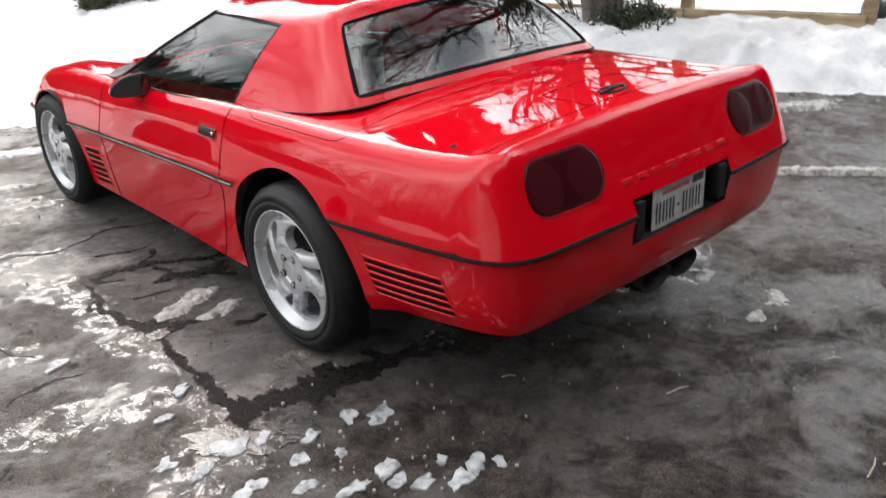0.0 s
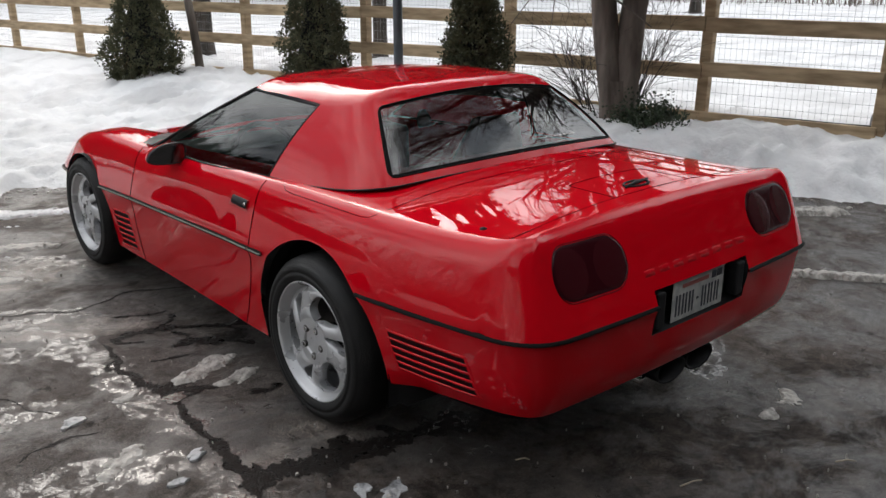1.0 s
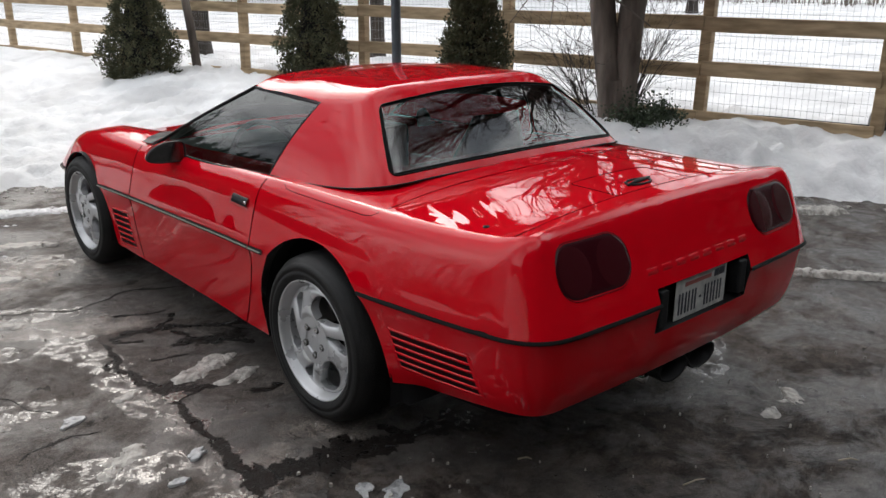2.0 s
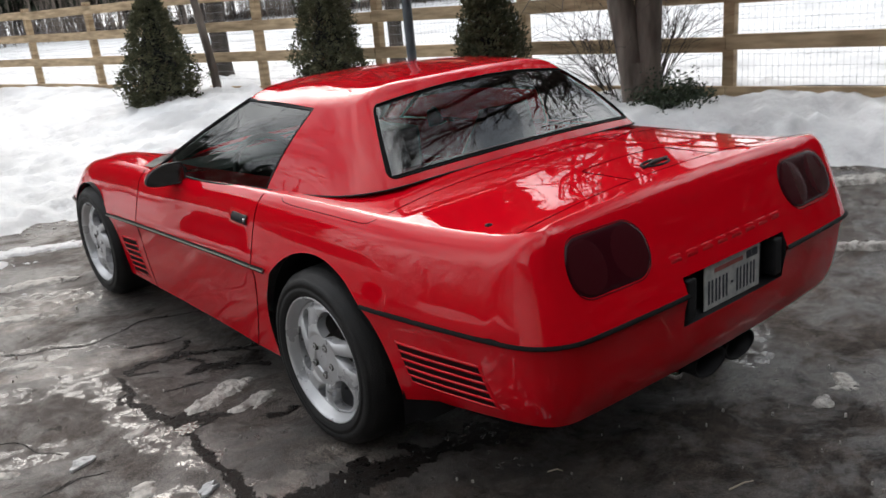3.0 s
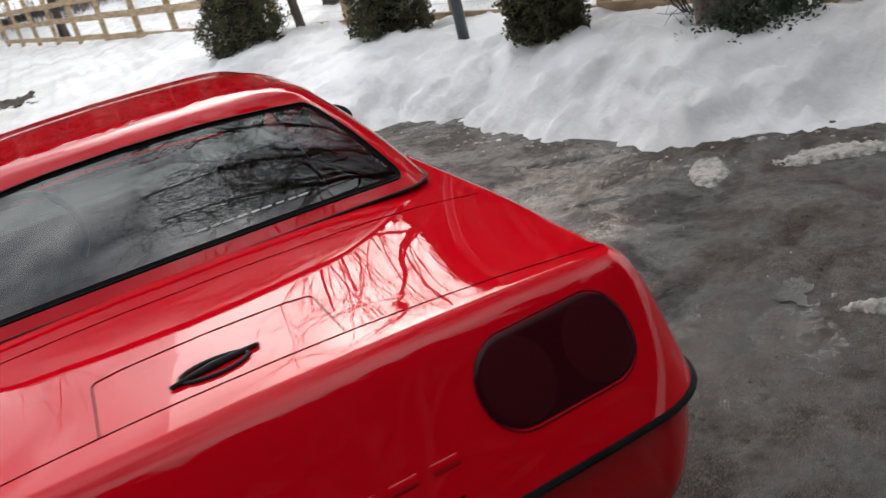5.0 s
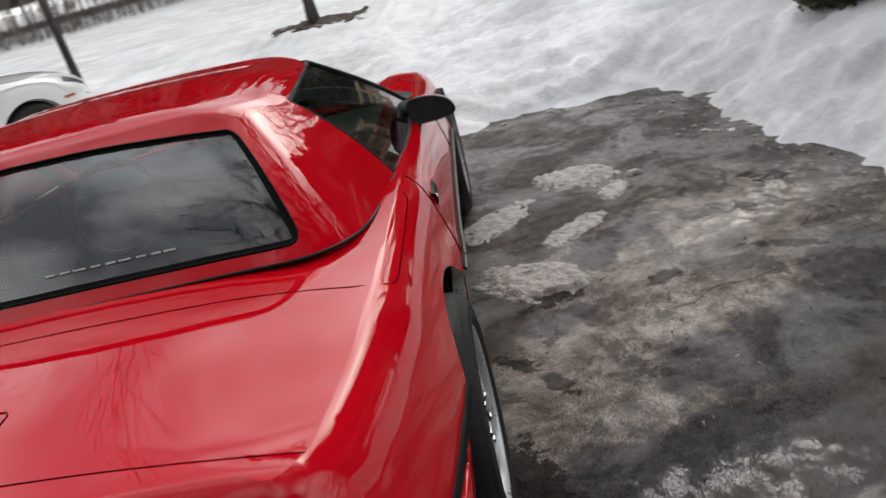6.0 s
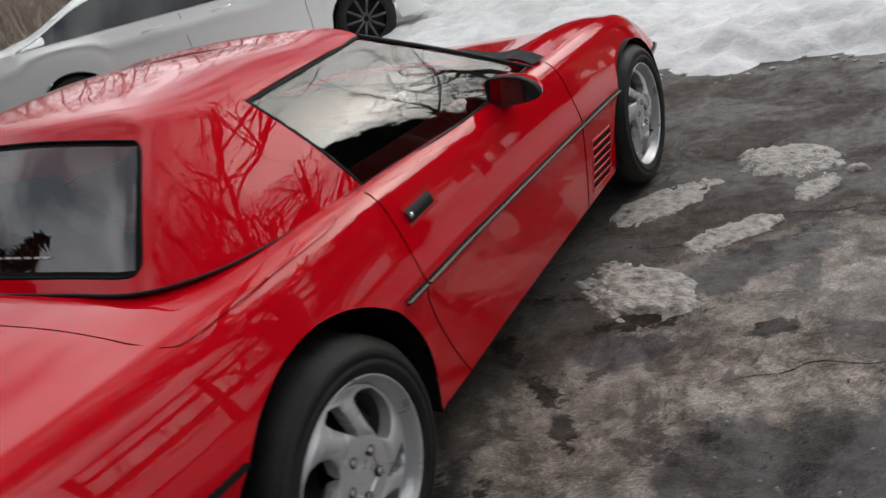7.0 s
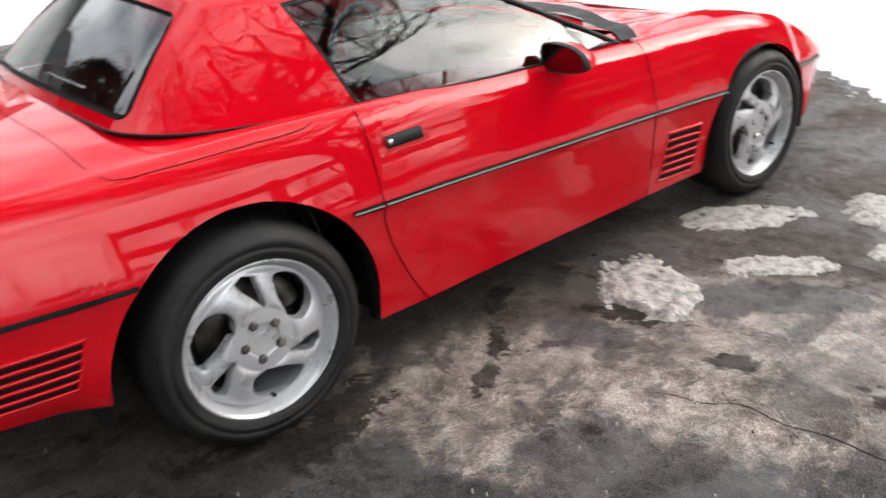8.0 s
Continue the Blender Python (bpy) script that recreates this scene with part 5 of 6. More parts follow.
# the plate sits in a black box let into the tail
rim_pts = [tail(x, PLATE_LOW, 0.0) for x in np.linspace(-0.274, 0.274, 15)] + [tail(0.274, z, 0.0) for z in np.linspace(PLATE_LOW, PLATE_HIGH, 5)[1:]]
rim_pts += [tail(x, PLATE_HIGH, 0.0) for x in np.linspace(0.274, -0.274, 15)[1:]] + [tail(-0.274, z, 0.0) for z in np.linspace(PLATE_HIGH, PLATE_LOW, 5)[1:-1]]
deep = [(p[0] * 0.985, -1.003, 0.5915 + (p[2] - 0.5915) * 0.94) for p in rim_pts]
v, f = grid([rim_pts, deep], close=True)
plate_box = part("plate_recess", mesh_of("plate_recess", v, f + [tuple(range(len(rim_pts), 2 * len(rim_pts)))], BLACK_TRIM, smooth=False), car, "black number plate recess")
for side in (1, -1):
    part("recess_light", bevelled(mesh_of("recess_light", *sided(box(0.215, 0.262, -1.055, -1.004, 0.530, 0.655), side), BLACK_TRIM, smooth=False), 0.008), plate_box)
number_plate = part("number_plate", bevelled(mesh_of("number_plate", *box(-0.1525, 0.1525, -1.037, -1.034, 0.520, 0.664), PLATE, smooth=False), 0.001, 1), car, "white number plate with dark bars")
for k in range(7):
    x = -0.120 + k * 0.0385
    if k == 3:
        marks = [box(x - 0.006, x + 0.006, -1.0385, -1.0372, 0.572, 0.580)]
    else:
        marks = [box(x + d - 0.004, x + d + 0.004, -1.0385, -1.0372, 0.537, 0.612) for d in (-0.009, 0.009)]
    part("plate_mark", joined("plate_mark", marks, INK, smooth=False), number_plate)
part("plate_line", mesh_of("plate_line", *box(-0.10, 0.055, -1.0385, -1.0372, 0.632, 0.646), INK_RED, smooth=False), number_plate)
for x0, x1 in ((0.075, 0.102), (0.106, 0.138)):
    part("sticker", mesh_of("sticker", *box(x0, x1, -1.0385, -1.0372, 0.628, 0.654), INK, smooth=False), number_plate)

for x in (-0.03, 0.145):
    rows = []
    for y, s in ((-0.60, 0.9), (-0.95, 0.97), (-0.975, 1.0), (-0.98, 0.97), (-0.976, 0.86), (-0.82, 0.84)):
        rows.append([(x + 0.088 * s * math.cos(a), y, 0.292 + 0.050 * s * math.sin(a)) for a in np.linspace(0, 2 * math.pi, 25)[:-1]])
    part("exhaust_tip", joined("exhaust_tip", [grid(rows, close=True)], BLACK_TRIM), car, "black oval exhaust tip")
part("exhaust_pipe", joined("exhaust_pipe", [tube([(-0.14, -0.55, 0.26), (-0.13, -0.93, 0.265)], 0.02, 10)], CHROME), car, "short chrome pipe beside the exhaust tips")


# faint raised word on the tail, drawn as plain bars
for k in range(8):
    x0 = -0.30 + k * 0.077
    rows = [[tail(x, z, l) for z, l in ((0.713, 0.0), (0.7137, 0.0010), (0.7313, 0.0010), (0.732, 0.0))] for x in np.linspace(x0, x0 + 0.05, 5)]
    part("raised_bar", joined("raised_bar", [grid(rows)], RED), car)


# ---- louvres ----
def louvre(y0, y1, z0, z1, count, slope, rake):
    for side in (1, -1):
        # dark red sheet laid on the skin; its colour holds the slots' shade
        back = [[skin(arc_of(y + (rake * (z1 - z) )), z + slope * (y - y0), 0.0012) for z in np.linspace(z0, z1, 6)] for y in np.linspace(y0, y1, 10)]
        vent = part("louvre", joined("louvre", [sided(grid(back), side)], LOUVRE_SHADE), car, "red slatted side louvre")
        for k in range(count + 1):
            zc = z0 + (z1 - z0) * k / count
            rows = []
            for y in np.linspace(y0 - 0.004, y1 + 0.004, 12):
                yy, dz = y + rake * (z1 - zc), slope * (y - y0)
                end = 0.35 if y < y0 or y > y1 else 1.0
                rows.append([skin(arc_of(yy), zc + dz + q * (z1 - z0) / count, l * end) for q, l in ((0.17, -0.004), (0.15, 0.001), (0.08, 0.0048), (-0.04, 0.0052), (-0.24, 0.0022), (-0.30, -0.003))])
            part("slat", joined("slat", [sided(grid(rows), side)], RED), vent)
        for y in (y0, y1):
            col = [[skin(arc_of(y + d + rake * (z1 - z)), z + slope * (y - y0), l) for d, l in ((-0.009, -0.001), (-0.005, 0.0022), (0.005, 0.0022), (0.009, -0.001))] for z in np.linspace(z0 - 0.004, z1 + 0.004, 8)]
            part("louvre_end", joined("louvre_end", [sided(grid(col), side)], RED), vent)


louvre(-0.775, -0.43, 0.385, 0.515, 5, -0.02, -0.32)
louvre(1.790, 2.012, 0.245, 0.438, 6, -0.07, -0.16)

# ---- door handles, mirrors ----
for side in (1, -1):
    rows = [[skin(arc_of(y), z, l) for z, l in ((0.716, -0.001), (0.722, 0.0015), (0.772, 0.0015), (0.778, -0.001))] for y in np.linspace(0.488, 0.655, 10)]
    part("handle_recess", joined("handle_recess", [sided(grid(rows), side)], RED_DULL), DOORS[side])
    rows = [[skin(arc_of(y), 0.747 + q * 0.017, l) for q, l in ((-1, 0.001), (-0.9, 0.008), (0, 0.010), (0.9, 0.008), (1, 0.001))] for y in np.linspace(0.492, 0.625, 10)]
    handle = part("door_handle", joined("door_handle", [sided(grid(rows), side)], BLACK_TRIM), DOORS[side], "black flush door handle")
    a, b = skin(arc_of(0.503), 0.748, 0.009), skin(arc_of(0.503), 0.748, 0.013)
    part("door_lock", joined("door_lock", [sided(tube([a, b], 0.0085, 12), side)], CHROME), handle)

for side in (1, -1):
    mirror = part("door_mirror", joined("door_mirror", [sided(tube([(0.755, 1.36, 0.81), (0.79, 1.31, 0.815), (0.83, 1.27, 0.822)], [0.05, 0.042, 0.03], 12), side)], BLACK_TRIM), DOORS[side], "black door mirror with a red front shell")
    rim = chain([(0.786, 0, 0.800), (0.784, 0, 0.845), (0.790, 0, 0.884), (0.832, 0, 0.889), (0.885, 0, 0.880), (0.928, 0, 0.855), (0.948, 0, 0.822), (0.938, 0, 0.802), (0.89, 0, 0.794), (0.83, 0, 0.795), (0.790, 0, 0.797)], 40)
    rows = []
    for y, s in ((1.216, 0.93), (1.212, 0.965), (1.212, 1.0), (1.220, 1.02), (1.240, 1.01), (1.265, 0.94), (1.288, 0.78), (1.304, 0.50), (1.311, 0.05)):
        rows.append([(0.862 + (p.x - 0.862) * s, y + 0.22 * (p.x - 0.862), 0.842 + (p.z - 0.842) * s) for p in rim])
    part("mirror_housing", joined("mirror_housing", [sided(grid(rows[:5], close=True), side)], BLACK_TRIM), mirror, "black mirror housing")
    shell = part("mirror_shell", joined("mirror_shell", [sided(grid(rows[4:], close=True), side)], RED), mirror, "red mirror shell")
    v = [(p[0], p[1] + 0.002, p[2]) for p in rows[0]]
    part("mirror_glass", joined("mirror_glass", [sided((v, [tuple(range(len(v)))]), side)], MIRROR), mirror, "dark reflecting mirror glass")


# ---- wheels ----
def spoke_strip(before, after, crown):
    """The web of metal between two openings, each given as (middle, half width) in degrees at a radius; its edges turn inwards."""
    rows = []
    for r in [0.072, 0.082, 0.090, 0.0925] + list(np.linspace(0.095, 0.19, 22)) + [0.1935, 0.1965, 0.2, 0.206]:
        (m0, w0), (m1, w1) = before(r), after(r)
        e0, e1 = m0 + w0, m1 - w1
        row = []
        for q in (0.0, 0.012, 0.05, 0.14, 0.28, 0.42, 0.58, 0.72, 0.86, 0.95, 0.988, 1.0):
            a = math.radians(e0 + (e1 - e0) * q)
            near = w0 if q < 0.5 else w1
            x = -0.0066 - 0.027 * ((r - 0.072) / 0.134) ** 1.5 + crown * min(1, (w0 + w1) / 24) * math.sin(math.pi * q) ** 0.6
            x -= (0.034 * min(1, near / 3) if q in (0.0, 1.0) else 0.0)
            row.append((x, r * math.cos(a), r * math.sin(a)))
        rows.append(row)
    return grid(rows)


def wheel(x, y, z, radius, side, spin):
    """A silver dished wheel with three broad swept blades and three ribs, and its tyre; x is the rim's outer face."""
    k = radius / 0.325
    place = Vector((x * side, y, z))
    c, sn = math.cos(math.radians(spin)), math.sin(math.radians(spin))

    def put(name, pieces, mat, parent, label="", **more):
        out = []
        for v, f in pieces:
            v = [(p[0], (p[1] * c - p[2] * sn) * k, (p[1] * sn + p[2] * c) * k) for p in v]
            out.append(sided((v, f), side))
        return part(name, joined(name, out, mat, **more), parent, label)

    m = put("wheel", [lathe([(-0.16, 0.215), (-0.162, 0.0002)], 40)], DARK, car)
    m.location = place
    tyre = [(-0.235, 0.222), (-0.245, 0.250), (-0.238, 0.295), (-0.212, 0.318), (-0.15, 0.325), (-0.06, 0.325), (-0.026, 0.319), (-0.004, 0.303), (0.0015, 0.2955), (0.0045, 0.2945), (0.0085, 0.284), (0.0105, 0.2725), (0.0085, 0.2715), (0.0105, 0.2625), (0.0125, 0.2615), (0.0105, 0.252), (0.0075, 0.2465), (0.006, 0.240), (-0.002, 0.233), (-0.008, 0.228)]
    put("tyre", [lathe(tyre, 84)], RUBBER, m, "black road tyre")
    rim = [(-0.22, 0.222), (-0.20, 0.203), (-0.07, 0.200), (-0.046, 0.199), (-0.040, 0.203), (-0.030, 0.212), (-0.014, 0.218), (-0.006, 0.222), (0.001, 0.227), (0.003, 0.231), (0.0, 0.2335), (-0.008, 0.2335)]
    put("rim", [lathe(rim, 84)], ALLOY, m, "silver alloy rim")
    # centre with a five-cornered recess between the nuts
    rings = [[] for _ in range(7)]
    for j in range(60):
        a = math.radians(6 * j)
        five = 0.060 * math.cos(math.radians(36)) / math.cos(math.radians((6 * j - 61) % 72 - 36))
        for ring_row, (dx, r) in zip(rings, ((-0.0105, 0.0005), (-0.0105, 0.022), (-0.0115, 0.0235), (-0.0115, five * 0.95), (-0.0065, five * 1.04), (-0.0062, 0.068), (-0.0066, 0.0725))):
            ring_row.append((dx, r * math.cos(a), r * math.sin(a)))
    put("hub", [grid(rings, close=True)], ALLOY, m, sharp=25)
    wide = smooth_table([0.07, 0.091, 0.096, 0.105, 0.12, 0.14, 0.16, 0.178, 0.19, 0.196, 0.199, 0.21], [0, 0, 8, 17, 25, 28, 28, 25, 17, 8, 0, 0])
    narrow = smooth_table([0.07, 0.093, 0.10, 0.13, 0.16, 0.18, 0.188, 0.192, 0.21], [0, 0, 3, 7, 9, 9, 5, 0, 0])
    wide_at = smooth_table([0.07, 0.1, 0.14, 0.18, 0.21], [-17, -12, -5, 3, 6])
    narrow_at = smooth_table([0.07, 0.1, 0.13, 0.16, 0.21], [-28, -21, -12, -7, -3])
    for s in range(3):
        big, small, after = 60 + 120 * s, 120 + 120 * s, 180 + 120 * s
        put("rib", [spoke_strip(lambda r: (big + wide_at(r), wide(r)), lambda r: (small + narrow_at(r), narrow(r)), 0.0075)], ALLOY, m, sharp=48)
        put("blade", [spoke_strip(lambda r: (small + narrow_at(r), narrow(r)), lambda r: (after + wide_at(r), wide(r)), 0.0095)], ALLOY, m, sharp=48)
    for s in range(5):
        a = math.radians(72 * s + 61)
        # flush dark disc round the nut, painting the shade of a pocket
        put("pocket_shade", [tube([(-0.012, 0.057 * math.cos(a), 0.057 * math.sin(a)), (-0.0056, 0.057 * math.cos(a), 0.057 * math.sin(a))], [0.0145, 0.014], 16)], STEEL, m)
        put("wheel_nut", [tube([(-0.012, 0.057 * math.cos(a), 0.057 * math.sin(a)), (-0.001, 0.057 * math.cos(a), 0.057 * math.sin(a))], [0.0105, 0.0085], 6)], CHROME, m, smooth=False)
    a = math.radians(-68 if side > 0 else 110)
    put("valve", [tube([(-0.045, 0.198 * math.cos(a), 0.198 * math.sin(a)), (-0.020, 0.19 * math.cos(a), 0.19 * math.sin(a))], 0.006, 8)], BLACK_TRIM, m, "black valve cap")
    put("brake_disc", [lathe([(-0.11, 0.05), (-0.11, 0.150), (-0.132, 0.150), (-0.132, 0.05)], 48)], STEEL, m)
    cal = grid([[(xx, r * math.cos(b), r * math.sin(b)) for xx, r in ((-0.135, 0.165), (-0.085, 0.168), (-0.075, 0.150), (-0.075, 0.115), (-0.085, 0.105))] for b in np.linspace(math.radians(35), math.radians(85), 9)])
    put("caliper", [cal], STEEL, m)
    return m


for side in (1, -1):
    wheel(0.905, 0.0, 0.325, 0.325, side, -20 if side > 0 else 58)
    wheel(0.868, 2.425, 0.318, 0.318, side, 25 if side > 0 else 40)

# ---- interior, seen dimly through the glass ----
for x in (-0.36, 0.36):
    seat_rows = []
    for y, z, w in ((1.05, 0.42, 0.22), (0.95, 0.47, 0.24), (0.65, 0.45, 0.24), (0.52, 0.50, 0.23), (0.40, 0.75, 0.22), (0.34, 0.90, 0.17), (0.31, 1.00, 0.13), (0.27, 1.01, 0.12), (0.26, 0.7, 0.2), (0.35, 0.35, 0.22)):
        seat_rows.append([(x + w * q, y + 0.03 * q * q, z + (0.04 * q * q if y > 0.5 else 0)) for q in (-1, -0.7, 0, 0.7, 1)])
    part("seat", joined("seat", [grid(seat_rows)], SEAT), car, "dark leather bucket seat")
part("dashboard", bevelled(mesh_of("dashboard", *box(-0.66, 0.66, 1.32, 1.75, 0.45, 0.80), SEAT, smooth=False), 0.04), car)
part("cabin_floor", mesh_of("cabin_floor", *box(-0.70, 0.70, -0.25, 1.7, 0.22, 0.26), SEAT, smooth=False), car)
part("rear_shelf", bevelled(mesh_of("rear_shelf", *box(-0.64, 0.64, -0.17, 0.24, 0.78, 0.86), CARPET, smooth=False), 0.02), car, "red carpeted shelf behind the seats")
wheel_ring = [(-0.36 + 0.175 * math.cos(a), 1.20 + 0.07 * math.sin(a), 0.76 + 0.16 * math.sin(a)) for a in np.linspace(0, 2 * math.pi, 29)]
part("steering_wheel", joined("steering_wheel", [tube(wheel_ring, 0.015, 8, cap=False)], SEAT), car)

# ---- the white saloon behind ----
def white_saloon():
    """Built along +y with its right flank at +x, then turned into place."""
    car2 = thing("saloon_car", "white four-door saloon car with black windows parked in snow", "car")
    half = smooth_table([-2.35, -2.1, -1.2, 0, 1.2, 2.0, 2.3, 2.42], [0.55, 0.80, 0.90, 0.91, 0.90, 0.84, 0.66, 0.30])
    belt = smooth_table([-2.35, -1.9, -1.0, 0.6, 1.2, 2.0, 2.42], [0.92, 1.00, 0.97, 0.92, 0.92, 0.82, 0.62])
    roof = smooth_table([-2.35, -1.75, -1.0, -0.3, 0.3, 0.95, 1.15, 2.0, 2.42], [0.98, 1.07, 1.34, 1.41, 1.39, 1.10, 0.99, 0.90, 0.66])
    cabin = smooth_table([-2.35, -1.7, -1.0, 0.3, 1.0, 1.3, 2.42], [0.80, 0.72, 0.62, 0.62, 0.72, 0.80, 0.80])
    stations = np.linspace(-2.35, 2.42, 96)
    wheels_at = (-1.42, 1.56)
    rows = []
    for y in stations:
        w, lo = half(y), 0.22
        for c in wheels_at:
            if abs(y - c) < 0.38:
                lo = max(lo, 0.32 + math.sqrt(0.38**2 - (y - c) ** 2))
        b, r, cw = belt(y), roof(y), min(cabin(y), half(y) * 0.92)
        pts = []
        for t in np.linspace(0, 1, 21):
            z = lo + (b - lo) * t
            pts.append((w - 0.05 * (max(0, 0.6 - z) / 0.4) ** 2 - 0.06 * t**4 + 0.018 * math.exp(-(((t - 0.80) / 0.07) ** 2)), y, z))
        for t in np.linspace(0.12, 1, 8):
            pts.append((w - 0.06 + (cw - w + 0.06) * t, y, b + (r - 0.05 - b) * (t if r - b > 0.15 else t**0.5)))
        for t in np.linspace(0.15, 1, 7):
            pts.append((cw * (1 - t), y, r - 0.05 * (1 - t) ** 2))
        rows.append(pts)
    body = welded(joined("body", [grid(rows), mirrored(grid(rows))], WHITE_PAINT), sharp=50)
    part("body", body, car2)
    for side in (1, -1):
        for y0, y1, name in ((-1.15, -0.25, "rear_side_window"), (-0.25, 1.0, "front_side_window"), (-1.80, -1.15, "quarter_window")):
            g = []
            for y in np.linspace(y0, y1, 9):
                b, r, w, cw = belt(y), roof(y), half(y), min(cabin(y), half(y) * 0.92)
                col = []
                for t in (0.03, 0.3, 0.6, 0.93):
                    col.append((w - 0.06 + (cw - w + 0.06) * t + 0.006, y, b + (r - 0.05 - b) * t + 0.003))
                g.append(col)
            part(name, joined(name, [sided(grid(g), side)], SALOON_GLASS), car2, "glossy black window")
        lamp = []
        for y in np.linspace(2.0, 2.26, 8):
            lamp.append([(half(y) - 0.06 * ((z - 0.22) / (belt(y) - 0.22)) ** 4 + 0.005, y, z) for z in (belt(y) - 0.06 - 0.10 * (y - 2.0) / 0.26, belt(y) - 0.04, belt(y) - 0.012)])
        part("headlamp", joined("headlamp", [sided(grid(lamp), side)], CLEAR), car2, "swept dark headlamp")
        mark = [[(half(y) + 0.004, y, 0.60), (half(y) + 0.004, y, 0.625)] for y in np.linspace(1.93, 2.06, 4)]
        part("side_marker", joined("side_marker", [sided(grid(mark), side)], AMBER), car2)
        shell = lathe([(-0.09, 0.01), (-0.07, 0.05), (0.0, 0.065), (0.07, 0.055), (0.09, 0.01)], 16)
        shell = [(0.97 + a, 0.72 + b * 0.8, 1.04 + c) for a, b, c in shell[0]], shell[1]
        part("door_mirror", joined("door_mirror", [sided(shell, side)], WHITE_PAINT), car2)
        for y in (-0.25, 0.98, -1.12):
            line = [(half(y) - 0.05 * (max(0, 0.6 - z) / 0.4) ** 2 - 0.06 * ((z - 0.22) / (belt(y) - 0.22)) ** 4 + 0.0005, y, z) for z in np.linspace(0.28, belt(y) - 0.01, 12)]
            part("panel_gap", joined("panel_gap", [sided(tube(line, 0.003, 4), side)], DARK), car2)
        for y in (-0.55, 0.50 - 0.9 + 0.55):
            part("door_handle", joined("door_handle", [sided(tube([(half(y) + 0.005, y - 0.1, 0.86), (half(y) + 0.02, y, 0.865), (half(y) + 0.005, y + 0.1, 0.865)], 0.008, 8), side)], WHITE_PAINT), car2)
        for y in wheels_at:
            tyre = lathe([(-0.20, 0.2), (-0.21, 0.29), (-0.18, 0.325), (-0.02, 0.325), (0.0, 0.30), (0.0, 0.235), (-0.01, 0.225)], 48)
            tyre = [(0.885 + a, y + b, 0.325 + c) for a, b, c in tyre[0]], tyre[1]
            w2 = part("wheel", joined("wheel", [sided(tyre, side)], RUBBER), car2, "dark wheel and tyre")
            spokes = []
            for s in range(10):
                a = 2 * math.pi * s / 10
                spokes.append(tube([(0.865, y + 0.03 * math.cos(a), 0.325 + 0.03 * math.sin(a)), (0.872, y + 0.22 * math.cos(a), 0.325 + 0.22 * math.sin(a))], 0.013, 5))
            part("spokes", joined("spokes", [sided(s, side) for s in spokes], GREY_STONE), w2)
            part("wheel_back", joined("wheel_back", [sided(([(0.80 if r else 0.80, y + r * math.cos(a), 0.325 + r * math.sin(a)) for a in np.linspace(0, 2 * math.pi, 25)[:-1] for r in (0.36,)], [tuple(range(24))]), side)], DARK), w2)
    screen = [[(0.66 * q, 1.12 - 0.75 * t + 0.16 * (1 - q * q), 1.05 + 0.36 * t) for t in np.linspace(0.05, 0.92, 5)] for q in np.linspace(-1, 1, 9)]
    part("windscreen", mesh_of("windscreen", *grid(screen), BLACK_TRIM), car2)
    return car2


saloon = white_saloon()
saloon.matrix_world = pose(-4.96, 5.80, 0.0, 0, 0, 50 - 90)


# ---- ice, mud and litter on the driveway ----
def patch(x, y, rx, ry, turn, seed, thick, mat, name, label, category, rough=0.3, step=0.0):
    """A thin ragged sheet with islands and holes, lying on the ground: high inside, sunk below the surface at its rim."""
    step = step or max(0.006, min(rx, ry) / 16)
    reach = 1.45
    c, sn = math.cos(turn), math.sin(turn)
    rows = []
    for v in np.arange(-ry * reach, ry * reach + step, step):
        row = []
        for u in np.arange(-rx * reach, rx * reach + step, step):
            wx, wy = x + u * c - v * sn, y + u * sn + v * c
            at = Vector((wx, wy, seed * 1.3))
            inside = 1 - math.hypot(u / rx, v / ry)
            inside += rough * (1.1 * noise.noise(at * (0.9 / max(rx, ry))) + 0.9 * noise.noise(at * 9) + 0.65 * noise.noise(at * 24) + 0.5 * noise.noise(at * 60))
            lift = thick * min(1.0, max(-0.4, inside * 3.2)) + (thick * 0.35 * noise.noise(at * 30) + 0.0015 * noise.noise(at * 110) if inside > 0 else 0)
            row.append((wx, wy, drive_z(wx, wy) + (0.001 + lift if inside > 0 else min(-0.0005, lift))))
        rows.append(row)
    v, f = grid(rows)
    zs = [p[2] - drive_z(p[0], p[1]) for p in v]
    f = [g for g in f if max(zs[i] for i in g) > 0]
    used = sorted({i for g in f for i in g})
    order = {i: k for k, i in enumerate(used)}
    me = mesh_of(name, [v[i] for i in used], [tuple(order[i] for i in g) for g in f], mat)
    return tagged(part(name, me), label, category)


